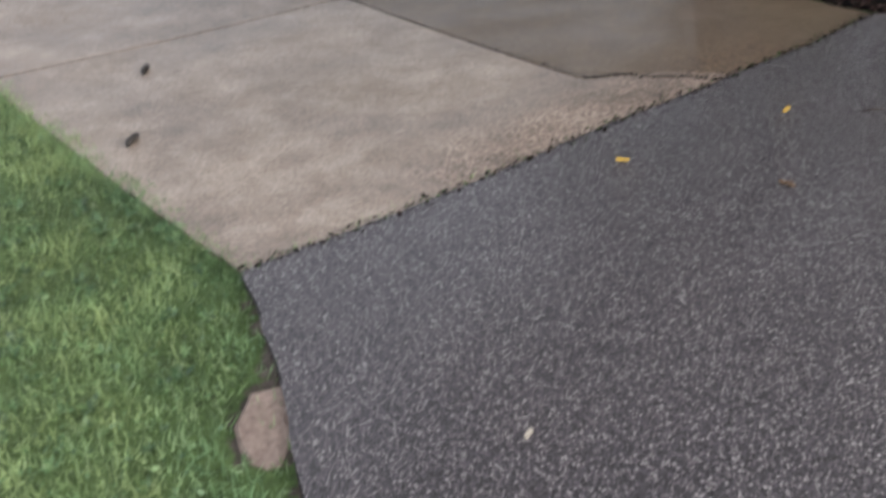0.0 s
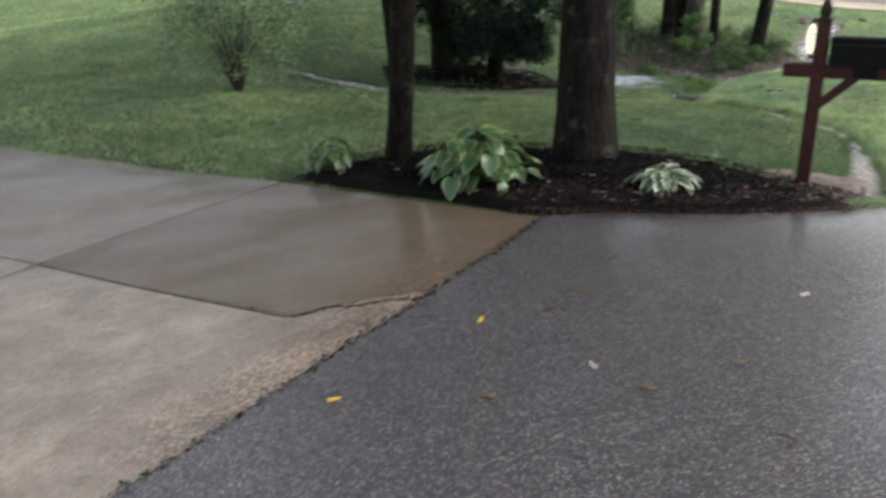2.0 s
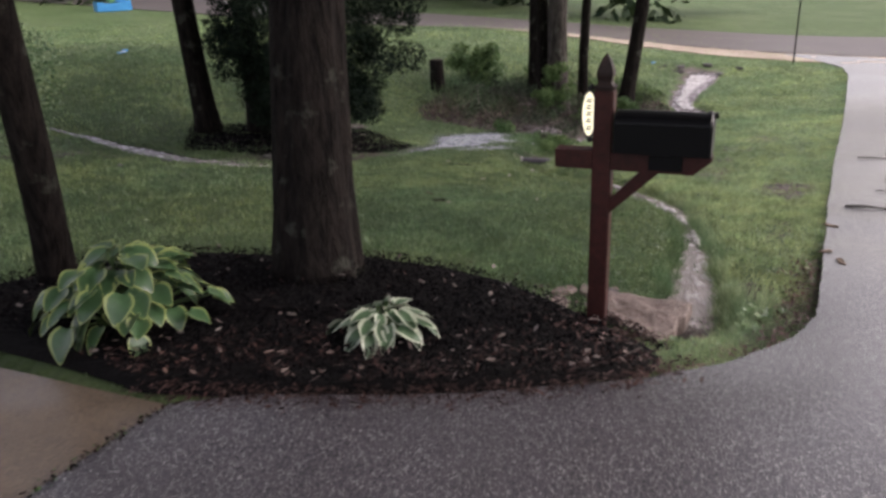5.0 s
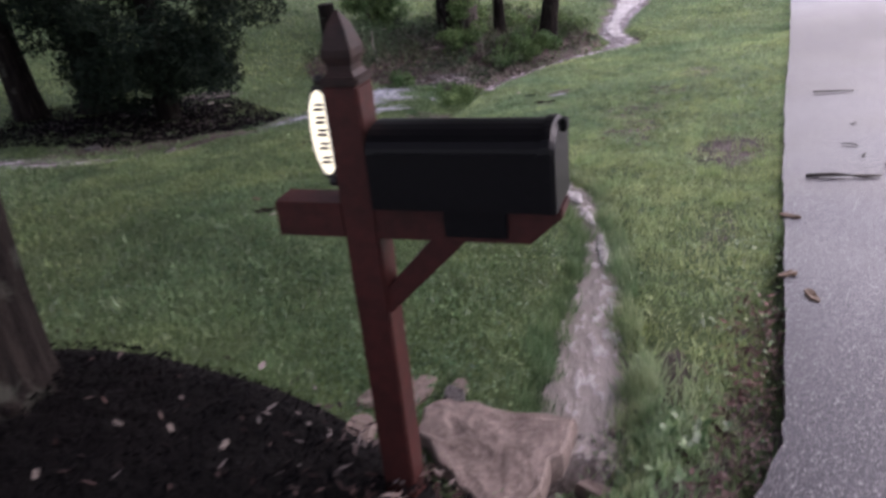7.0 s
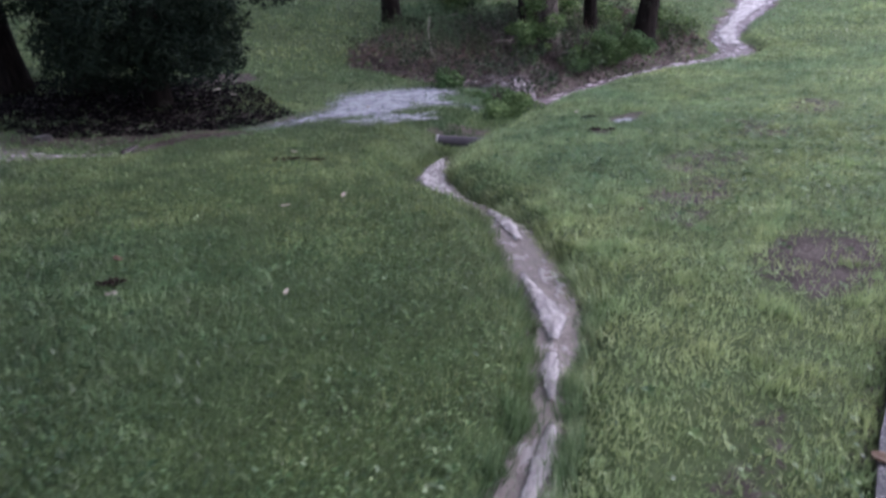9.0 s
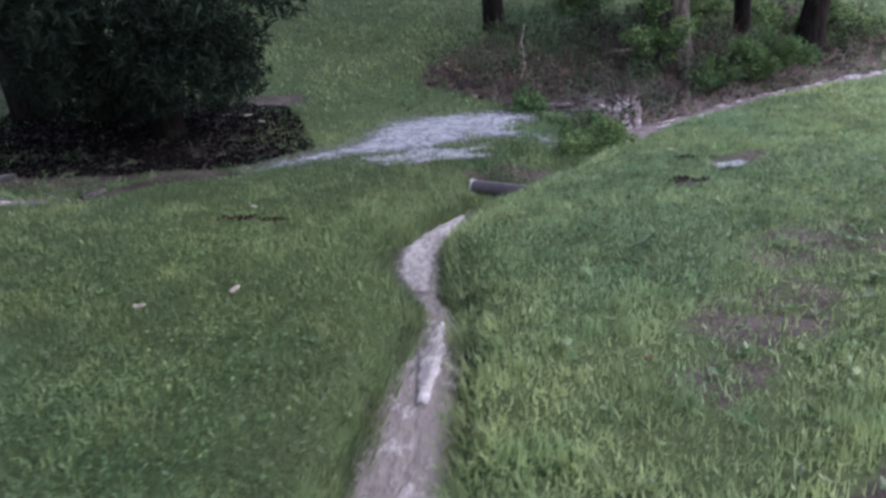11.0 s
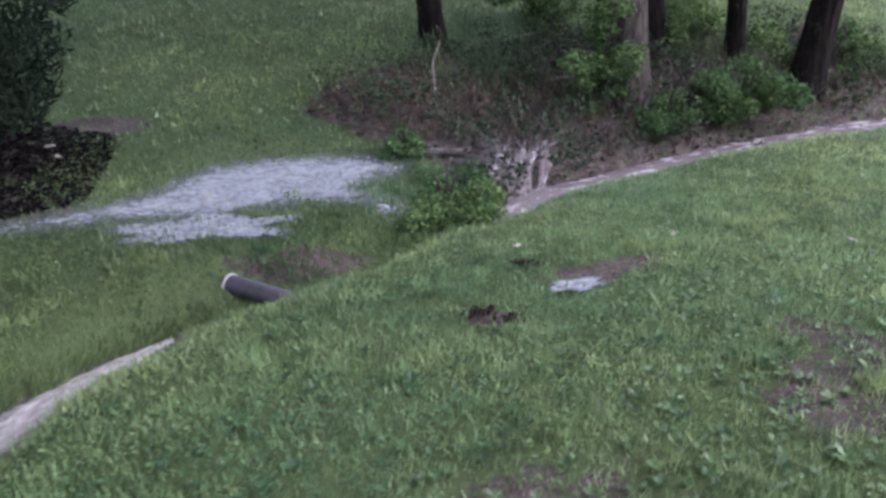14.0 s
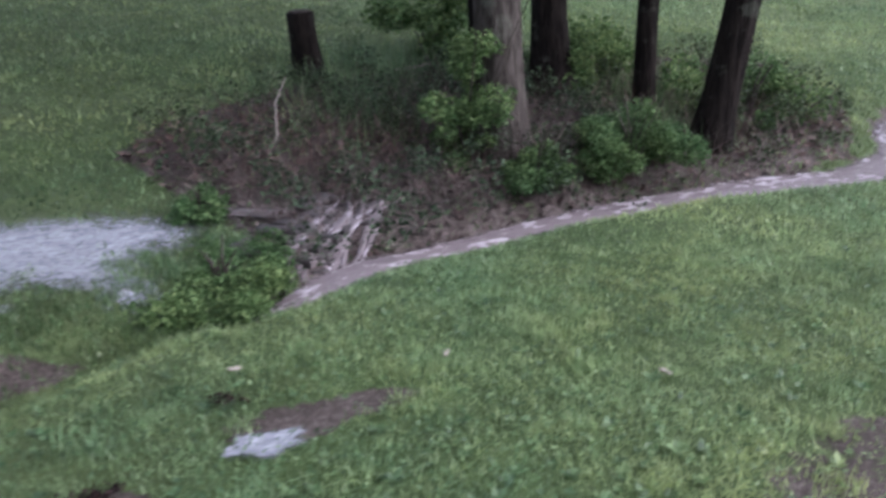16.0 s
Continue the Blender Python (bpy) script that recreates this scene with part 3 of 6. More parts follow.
tagged(ribbon(finer(DRIVE_LEFT, 8), finer(DRIVE_RIGHT, 8), 26, 0.036, 0.12, "driveway", ASPHALT, 0.005), "wet dark asphalt driveway with light grit", "driveway", kind="structure")


def build_pad():
    pad = thing("parking_pad", 0, 0, 0, "wet tan concrete parking pad with cracked joints", "pavement")
    tagged(pad, kind="structure")
    first = True
    for r in range(3):
        (a0, b0), (a1, b1) = PAD_ROWS[r], PAD_ROWS[r + 1]
        for u0, u1 in ((0.0, 0.534), (0.534, 1.0)):
            count = 40
            left, right = [], []
            for k in range(count + 1):
                v = (k / count) * 0.994 + 0.003
                if r == 0:
                    v = -0.03 + 1.026 * (k / count)
                p = np.array(a0) + (np.array(a1) - a0) * v
                q = np.array(b0) + (np.array(b1) - b0) * v
                split = 0.534
                if r == 0:  # the joint runs out into a crack
                    split = float(np.interp(v, (0.0, 0.07, 0.13, 0.16), (0.66, 0.62, 0.577, 0.534))) + (0.004 * math.sin(k * 2.1) if v < 0.16 else 0.0)
                e0, e1 = (split if u0 else 0.0), (split if u1 < 1 else 1.0)
                left.append(p + (q - p) * (e0 + (0.002 if u0 else 0)))
                right.append(p + (q - p) * (e1 - (0.002 if u1 < 1 else 0)))
            ob = ribbon(left, right, 14, 0.030, 0.1, "slab", CONCRETE, 0.004)
            ob.parent = pad
            co = np.array([v.co for v in ob.data.vertices])
            film = 0.14 + 0.72 * (u1 == 1.0) * (1.0 if r == 0 else 0.5) + 0.7 * np.exp(-dist_line(co[:, 0], co[:, 1], [PAD_ROWS[1][1], PAD_ROWS[2][1], PAD_ROWS[3][1]])[0] / 0.35)
            float_attr(ob.data, "mud", film)
            float_attr(ob.data, "worn", np.exp(-(dist_line(co[:, 0], co[:, 1], [(0.3, 2.72), (1.5, 3.55)])[0] / 0.38) ** 2))
    return pad


build_pad()


def build_bed():
    line = np.array(smoothed(BED + BED[:1], 2))[:-1]
    c = line.mean(0)
    rings = 26
    verts, faces = [], []
    n = len(line)
    rnd = np.random.RandomState(8)
    for k in range(rings + 1):
        s = k / rings
        xy = line + (c - line) * s * 0.985
        z = land(xy[:, 0], xy[:, 1]) + 0.008 + 0.045 * min(1, s * 9) ** 0.6 + rnd.uniform(-0.008, 0.008, n) * (k > 0)
        verts += np.c_[xy, z].tolist()
    for k in range(rings):
        for i in range(n):
            j = (i + 1) % n
            faces.append((k * n + i, k * n + j, (k + 1) * n + j, (k + 1) * n + i))
    faces.append(tuple(rings * n + i for i in range(n)))
    ob = mesh_object("mulch_bed", verts, faces, MULCH)
    return tagged(ob, "bed of dark wet shredded mulch round the trees", "mulch bed", kind="structure")


build_bed()


def water_strip(name, line, widths, mat, lift, label):
    pts = spread([tuple(p) for p in smoothed(line, 3)], len(line) * 14)
    d = np.gradient(pts, axis=0)
    d /= np.hypot(*d.T)[:, None]
    side = np.c_[-d[:, 1], d[:, 0]]
    n, across = len(pts), 9
    s = np.linspace(0, 1, n)
    walked = np.r_[0, np.cumsum(np.hypot(*np.diff(np.array(line), axis=0).T))]
    w = np.interp(s, walked / walked[-1], widths)
    w = w * (1 + 0.14 * np.sin(s * 41) * np.sin(s * 17))
    level = np.interp(s, s, land(pts[:, 0], pts[:, 1]))
    kernel = np.ones(9) / 9
    level = np.convolve(np.pad(level, 4, "edge"), kernel, "valid") + lift
    verts, faces = [], []
    for u in np.linspace(-1, 1, across):
        ragged = 1 + (0.22 * np.sin(s * 300 + u * 9) * np.sin(s * 131) if abs(u) > 0.9 else 0.0)
        xy = pts + side * (w * u * 1.25 * ragged)[:, None]
        z = level + 0.0015 * np.sin(s * 173 + 5 * np.sin(s * 61 + u * 2)) - 0.010 * u * u
        verts.append(np.c_[xy, z])
    verts = np.stack(verts, 1).reshape(-1, 3)
    for r in range(n - 1):
        for c in range(across - 1):
            k = r * across + c
            faces.append((k, k + 1, k + across + 1, k + across))
    ob = mesh_object(name, verts.tolist(), faces, mat)
    edge = 1 - np.abs(np.tile(np.linspace(-1, 1, across), n))
    float_attr(ob.data, "depth", np.minimum(edge * 1.6, np.repeat(np.minimum(s, 1 - s) * 14, across)) + 0.12)
    run = np.r_[0, np.cumsum(np.hypot(*np.diff(pts, axis=0).T))]
    float_attr(ob.data, "along", np.repeat(run, across) + line[0][0] * 7)
    float_attr(ob.data, "across", (np.outer(w, np.linspace(-1.25, 1.25, across))).ravel())
    if ob.data.polygons[0].normal.z < 0:
        ob.data.flip_normals()
    return tagged(ob, label, "water", kind="structure")


water_strip("water_rill", RILL, RILL_W, WATER_MUD, 0.035, "muddy rainwater running down a rill in the lawn")
water_strip("water_foam", [(6.22, 5.92), (6.33, 6.12), (6.37, 6.35), (6.42, 6.6)], [0.012, 0.05, 0.03, 0.012], FOAM, 0.052, "white water in the rill")
water_strip("water_foam", [(6.02, 5.55), (6.10, 5.72), (6.17, 5.84)], [0.01, 0.03, 0.02], FOAM, 0.05, "white water in the rill")
water_strip("water_foam", [(5.68, 5.08), (5.85, 5.28), (5.97, 5.45)], [0.012, 0.03, 0.015], FOAM, 0.05, "white water in the rill")
water_strip("water_foam", [(6.71, 8.1), (6.70, 8.37), (6.74, 8.75), (6.92, 9.15), (7.08, 9.42)], [0.02, 0.06, 0.085, 0.06, 0.02], FOAM, 0.052, "white water in the rill")
water_strip("water_foam", [(13.75, 14.1), (14.1, 14.8), (14.9, 15.6), (15.9, 16.4), (16.8, 17.2)], [0.10, 0.12, 0.08, 0.2, 0.25], FOAM, 0.075, "white water tumbling down the creek")
water_strip("water_foam", [(6.60, 7.0), (6.68, 7.35), (6.74, 7.7)], [0.015, 0.04, 0.015], FOAM, 0.05, "white water in the rill")
water_strip("water_creek", CREEK, CREEK_W, WATER_CREEK, 0.05, "brown swollen creek along the foot of the lawn")
water_strip("water_stream", STREAM, STREAM_W, WATER_CREEK, 0.035, "shallow stream over stones across the lawn")


def build_pool():
    line = [tuple(p) for p in smoothed(POOL + POOL[:1], 2)][:-1]
    xs, ys = np.arange(5.6, 8.35, 0.04), np.arange(10.2, 12.0, 0.04)
    gx, gy = np.meshgrid(xs, ys)
    gx, gy = gx.ravel(), gy.ravel()
    shore = dist_line(gx, gy, line + line[:1])[0]
    shore = np.where(inside(gx, gy, line), shore, -shore)
    n = len(xs)
    faces = [(k, k + 1, k + n + 1, k + n) for k in range(len(gx) - n) if k % n < n - 1 and max(shore[k], shore[k + 1], shore[k + n], shore[k + n + 1]) > -0.12]
    used = sorted({v for f in faces for v in f})
    at = {v: i for i, v in enumerate(used)}
    gx, gy, shore = gx[used], gy[used], shore[used]
    z = land(gx, gy) + 0.016
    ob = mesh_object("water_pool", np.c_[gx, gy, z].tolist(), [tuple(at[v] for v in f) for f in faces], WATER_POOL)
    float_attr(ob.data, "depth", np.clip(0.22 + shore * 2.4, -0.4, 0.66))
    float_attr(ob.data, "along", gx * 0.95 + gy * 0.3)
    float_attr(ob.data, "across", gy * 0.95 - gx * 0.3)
    return tagged(ob, "pale sheet of floodwater spread over flattened grass", "water", kind="structure")


build_pool()


# ---- the road beyond ----
def band(name, p0, p1, q0, q1, lift, mat, label, category):
    qs = np.linspace(q0, q1, 80)
    left = [from_drive(p0, q) for q in qs]
    right = [from_drive(p1, q) for q in qs]
    return tagged(ribbon(left, right, 6, lift, 0.1, name, mat), label, category, kind="structure")


band("road", 29.2, 35.2, -70, 90, 0.04, ROAD, "wet brown-grey country road", "road")
band("shoulder", 27.3, 29.2, -3, 11, 0.035, GRAVEL, "pale tan gravel shoulder beside the road", "road shoulder")

# ---- trees ----
def tube(bm, pts, radii, sides=10, cap=True, wobble=0.0, seed=0, fluted=0.0):
    rnd = random.Random(seed)
    flute = [fluted * rnd.uniform(-1, 1) for _ in range(sides)]
    rings = []
    pts = [Vector(p) for p in pts]
    for i, (p, r) in enumerate(zip(pts, radii)):
        d = (pts[min(i + 1, len(pts) - 1)] - pts[max(i - 1, 0)]).normalized()
        a = d.orthogonal().normalized() if abs(d.z) < 0.9 else Vector((1, 0, 0)).cross(d).normalized()
        b = d.cross(a)
        ring = []
        for k in range(sides):
            t = 2 * math.pi * k / sides
            rr = r * (1 + wobble * rnd.uniform(-1, 1) + flute[(k + i // 3) % sides])
            ring.append(bm.verts.new(p + a * math.cos(t) * rr + b * math.sin(t) * rr))
        rings.append(ring)
    for r0, r1 in zip(rings, rings[1:]):
        for k in range(sides):
            j = (k + 1) % sides
            bm.faces.new((r0[k], r0[j], r1[j], r1[k]))
    if cap:
        bm.faces.new(rings[0][::-1])
        bm.faces.new(rings[-1])


def leaf_cloud(name, mat, parent, blobs, count, size, seed, flat=0.5, label="", ratio=0.45):
    """A crown of many small leaves in uneven clumps; blobs are centres with radii."""
    rnd = np.random.RandomState(seed)
    blobs = np.array(blobs, float)
    weight = blobs[:, 3] ** 2
    which = rnd.choice(len(blobs), count, p=weight / weight.sum())
    d = rnd.normal(size=(count, 3))
    d /= np.linalg.norm(d, axis=1)[:, None]
    r = rnd.uniform(0.25, 1.0, count) ** 0.6
    c = blobs[which, :3] + d * (blobs[which, 3] * r)[:, None] * (1, 1, 0.75)
    a = rnd.normal(size=(count, 3)) * (1, 1, flat)
    a /= np.linalg.norm(a, axis=1)[:, None]
    b = np.cross(a, rnd.normal(size=(count, 3)))
    b /= np.linalg.norm(b, axis=1)[:, None]
    s = size * rnd.uniform(0.6, 1.4, count)[:, None]
    verts = np.stack([c - a * s, c + b * s * ratio, c + a * s, c - b * s * ratio], 1).reshape(-1, 3)
    return sheets(name, verts, 4, mat, parent, rnd.uniform(0, 1, count), label)


def sheets(name, verts, corners, mat, parent, tone, label=""):
    """Many small separate faces of the same number of corners as one mesh."""
    count = len(verts) // corners
    me = bpy.data.meshes.new(name)
    me.vertices.add(len(verts))
    me.vertices.foreach_set("co", np.asarray(verts, np.float32).ravel())
    me.loops.add(len(verts))
    me.loops.foreach_set("vertex_index", np.arange(len(verts), dtype=np.int32))
    me.polygons.add(count)
    me.polygons.foreach_set("loop_start", np.arange(0, len(verts), corners, dtype=np.int32))
    me.update()
    me.validate()
    float_attr(me, "tone", np.repeat(tone, corners))
    me.materials.append(mat)
    ob = new(name, me)
    if parent is not None:
        ob.parent = parent
    if label:
        tagged(ob, label)
    return ob


def build_tree(x, y, r, lean, height, bark, label, seed, flare=1.5, limbs=5, crown_from=0.6, crown=1.7, leaves=2500, group=""):
    rnd = random.Random(seed)
    z = at_land(x, y, -0.03)
    tree = thing("tree", x, y, z, label, "tree", group)
    bm = bmesh.new()
    pts, radii = [], []
    for k in range(19):
        s = (k / 18) ** 1.4
        h = height * s
        pts.append((lean[0] * h + 0.03 * math.sin(h * 1.3 + seed), lean[1] * h + 0.03 * math.cos(h * 1.1 + seed), h))
        radii.append(r * ((1 - 0.6 * s) + (flare - 1) * math.exp(-h / (r * 1.6))))
    tube(bm, pts, radii, 44, True, 0.012, seed, 0.05)
    part("trunk", bm, bark, tree, smooth=True)
    blobs = []
    for k in range(limbs):
        s = crown_from + (0.97 - crown_from) * k / max(1, limbs - 1)
        h = height * s
        base = Vector((lean[0] * h, lean[1] * h, h))
        a = k * 2.4 + rnd.uniform(-0.4, 0.4)
        length = crown * (1.25 - 0.5 * (k / limbs))
        tip = base + Vector((math.cos(a) * length, math.sin(a) * length, length * 0.55))
        mid = (base + tip) / 2 + Vector((0, 0, 0.12 * length))
        rr = r * (1 - 0.72 * s) * 0.55
        bm = bmesh.new()
        tube(bm, [base, mid, tip], [rr, rr * 0.6, rr * 0.2], 7, True, 0.05, seed + k)
        part("limb", bm, bark, tree, smooth=True)
        for q in (0.55, 0.8, 1.0):
            c = base + (tip - base) * q
            blobs.append((c.x + rnd.uniform(-0.4, 0.4), c.y + rnd.uniform(-0.4, 0.4), c.z + rnd.uniform(-0.1, 0.5), crown * rnd.uniform(0.35, 0.6)))
    top = Vector((lean[0] * height, lean[1] * height, height))
    blobs.append((top.x, top.y, top.z, crown * 0.5))
    leaf_cloud("crown", CANOPY, tree, blobs, leaves, 0.15, seed)
    return tree


build_tree(3.22, 5.37, 0.205, (0.105, 0.125), 9.5, BARK_DARK, "large dark-barked tree rising from the mulch bed", 3, 1.3, 13, 0.40, 4.8, 46000)
build_tree(1.91, 5.99, 0.098, (0.0, -0.27), 7.5, BARK_DARK, "slender dark leaning tree in the mulch bed", 7, 1.25, 9, 0.5, 3.2, 20000)
build_tree(3.82, 12.25, 0.15, (-0.10, 0.02), 7.5, BARK_DARK, "dark leaning tree beside the lawn stream", 11, 1.3, 6, 0.5, 2.4, 6000)
build_tree(4.42, 12.10, 0.15, (-0.04, 0.03), 7.5, BARK_DARK, "dark upright tree beside the lawn stream", 13, 1.3, 6, 0.5, 2.4, 6000)
build_tree(10.02, 13.28, 0.18, (-0.03, 0.03), 9.0, BARK_GREY, "grey-barked creekside tree in brush", 17, 1.3, 6, 0.5, 2.6, 6000, "creekside trees")
build_tree(9.93, 13.62, 0.13, (-0.05, 0.04), 8.5, BARK_DARK, "dark creekside tree close behind a grey one", 19, 1.2, 5, 0.5, 2.4, 5000, "creekside trees")
build_tree(10.70, 15.10, 0.17, (-0.03, 0.0), 9.0, BARK_DARK, "dark creekside tree standing in weeds", 23, 1.7, 6, 0.5, 2.6, 6000, "creekside trees")
build_tree(11.48, 14.70, 0.10, (0.02, 0.0), 8.0, BARK_DARK, "thin dark creekside tree among weeds", 29, 1.3, 5, 0.5, 2.2, 4000, "creekside trees")
build_tree(11.74, 13.66, 0.14, (0.12, 0.0), 8.5, BARK_DARK, "dark creekside tree leaning over the water", 31, 1.5, 5, 0.5, 2.4, 5000, "creekside trees")


def build_cedar(x, y):
    z = at_land(x, y, -0.03)
    tree = thing("evergreen_tree", x, y, z, "dense dark evergreen tree above bare earth", "evergreen tree")
    bm = bmesh.new()
    tube(bm, [(0, 0, 0), (0.03, 0, 1.0), (0, 0.02, 3.5), (0, 0, 6.2)], [0.13, 0.10, 0.07, 0.02], 12, True, 0.06, 4)
    part("trunk", bm, BARK_DARK, tree, smooth=True)
    rnd = random.Random(6)
    blobs = []
    for k in range(240):
        h = 0.38 + 5.7 * (k / 240)
        reach = (1.62 - 0.22 * h) * min(1.0, 0.42 + (h - 0.3) * 0.6)
        a = k * 2.39996
        d = reach * rnd.uniform(0.35, 1.0)
        blobs.append((math.cos(a) * d, math.sin(a) * d, h + rnd.uniform(-0.1, 0.1), 0.20 + 0.14 * rnd.random()))
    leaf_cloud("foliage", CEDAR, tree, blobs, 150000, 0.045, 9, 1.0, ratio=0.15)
    return tree


build_cedar(5.05, 11.45)


def build_stump(x, y):
    z = at_land(x, y, -0.05)
    ob = thing("tree_stump", x, y, z, "tall dark sawn-off tree stump at the brush edge", "tree stump")
    bm = bmesh.new()
    tube(bm, [(0, 0, 0), (0, 0, 0.15), (-0.01, 0, 0.35), (-0.02, 0, 0.60), (-0.02, 0, 0.61)], [0.17, 0.14, 0.125, 0.125, 0.105], 16, True, 0.06, 2)
    part("trunk", bm, BARK_DARK, ob, smooth=True)
    bm = bmesh.new()
    tube(bm, [(-0.02, 0, 0.605), (-0.02, 0, 0.62)], [0.10, 0.095], 16, True, 0.05, 2)
    part("cut_face", bm, BARK_GREY, ob, "weathered pale cut face")
    return ob


build_stump(8.37, 14.88)


# ---- mailbox ----
def box(bm, x0, x1, y0, y1, z0, z1, bevel=0.004):
    r = bmesh.ops.create_cube(bm, size=1.0)
    bmesh.ops.scale(bm, vec=(x1 - x0, y1 - y0, z1 - z0), verts=r["verts"])
    bmesh.ops.translate(bm, vec=((x0 + x1) / 2, (y0 + y1) / 2, (z0 + z1) / 2), verts=r["verts"])
    if bevel:
        edges = {e for v in r["verts"] for e in v.link_edges}
        bmesh.ops.bevel(bm, geom=list(edges), offset=bevel, segments=2, affect="EDGES")


def prism(bm, outline, y0, y1):
    """A solid from an outline in x and z, between two y."""
    a = [bm.verts.new((x, y0, z)) for x, z in outline]
    b = [bm.verts.new((x, y1, z)) for x, z in outline]
    n = len(outline)
    bm.faces.new(a)
    bm.faces.new(b[::-1])
    for k in range(n):
        j = (k + 1) % n
        bm.faces.new((a[j], a[k], b[k], b[j]))
    bmesh.ops.recalc_face_normals(bm, faces=bm.faces)


def build_mailbox():
    x, y = 4.22, 4.16
    z = at_land(x, y, 0.079)
    mb = thing("mailbox_post", x, y, z - 0.05, "black mailbox on a red-stained wooden post with arm and brace", "mailbox", rz=-47.5)
    g = 0.05
    h = 0.041
    bm = bmesh.new()
    box(bm, -h, h, -h, h, -0.09, 1.06 + g, 0.005)
    part("post", bm, RED_WOOD, mb)
    bm = bmesh.new()
    box(bm, -h - 0.003, h + 0.003, -h - 0.003, h + 0.003, 1.06 + g, 1.078 + g, 0.004)
    zz = 1.078 + g
    profile = [(0.036, 0), (0.028, 0.010), (0.028, 0.022), (0.034, 0.04), (0.034, 0.055), (0.027, 0.08), (0.018, 0.105), (0.003, 0.13)]
    rings = []
    for r, dz in profile:
        rings.append([bm.verts.new((sx * r, sy * r, zz + dz)) for sx, sy in ((-1, -1), (1, -1), (1, 1), (-1, 1))])
    for a, b in zip(rings, rings[1:]):
        for k in range(4):
            j = (k + 1) % 4
            bm.faces.new((a[k], a[j], b[j], b[k]))
    bm.faces.new(rings[-1])
    part("finial", bm, DARK_WOOD, mb, "dark weathered wooden finial")
    lo, hi = 0.718 + g, 0.80 + g
    bm = bmesh.new()
    prism(bm, [(-0.205, lo), (-h, lo), (-h, hi), (-0.205, hi)], -0.040, 0.040)
    prism(bm, [(h, lo), (0.385, lo), (0.455, hi - 0.02), (0.455, hi), (h, hi)], -0.040, 0.040)
    part("arm", bm, RED_WOOD, mb)
    bm = bmesh.new()
    prism(bm, [(h, 0.585 + g), (h, 0.52 + g), (0.245, lo), (0.165, lo)], -0.030, 0.030)
    part("brace", bm, RED_WOOD, mb)
    # box with a domed top
    base, x0, x1, half, wall, crown = hi + 0.004, 0.055, 0.445, 0.081, 0.122, 0.050
    outline = [(-half, 0.0), (half, 0.0)]
    for k in range(13):
        t = math.pi * k / 12
        outline.append((half * math.cos(t), wall + crown * math.sin(t)))
    bm = bmesh.new()
    ends = [[bm.verts.new((xx, a, base + b)) for a, b in outline] for xx in (x0, x1 - 0.02)]
    n = len(outline)
    for k in range(n):
        j = (k + 1) % n
        bm.faces.new((ends[0][k], ends[0][j], ends[1][j], ends[1][k]))
    bm.faces.new(ends[0][::-1])
    bm.faces.new(ends[1])
    bmesh.ops.recalc_face_normals(bm, faces=bm.faces)
    shell = part("box", bm, BLACK_PAINT, mb, "glossy black box with a domed top", smooth=False)
    bm = bmesh.new()
    ends = [[bm.verts.new((xx, a * s, base - 0.002 + b * s + 0.002)) for a, b in outline] for xx, s in ((x1 - 0.022, 1.035), (x1 - 0.004, 1.035), (x1 + 0.006, 0.97))]
    for e0, e1 in zip(ends, ends[1:]):
        for k in range(n):
            j = (k + 1) % n
            bm.faces.new((e0[k], e0[j], e1[j], e1[k]))
    bm.faces.new(ends[0][::-1])
    bm.faces.new(ends[-1])
    bmesh.ops.recalc_face_normals(bm, faces=bm.faces)
    door = part("door", bm, BLACK_PAINT, mb, "closed black door with a rounded rim")
    bm = bmesh.new()
    box(bm, x1 + 0.004, x1 + 0.02, -0.014, 0.014, base + 0.15, base + 0.175, 0.003)
    part("latch", bm, BLACK_PAINT, door)
    bm = bmesh.new()
    box(bm, 0.20, 0.34, -0.048, 0.048, lo + 0.012, hi - 0.002, 0.003)
    part("bracket", bm, BLACK_PAINT, mb, "black mounting plate under the box")
    bm = bmesh.new()
    box(bm, x0 + 0.02, x1 - 0.03, -half - 0.004, -half + 0.002, base + 0.118, base + 0.126, 0.001)
    part("seam", bm, BLACK_PAINT, mb)
    return mb


MAILBOX = build_mailbox()


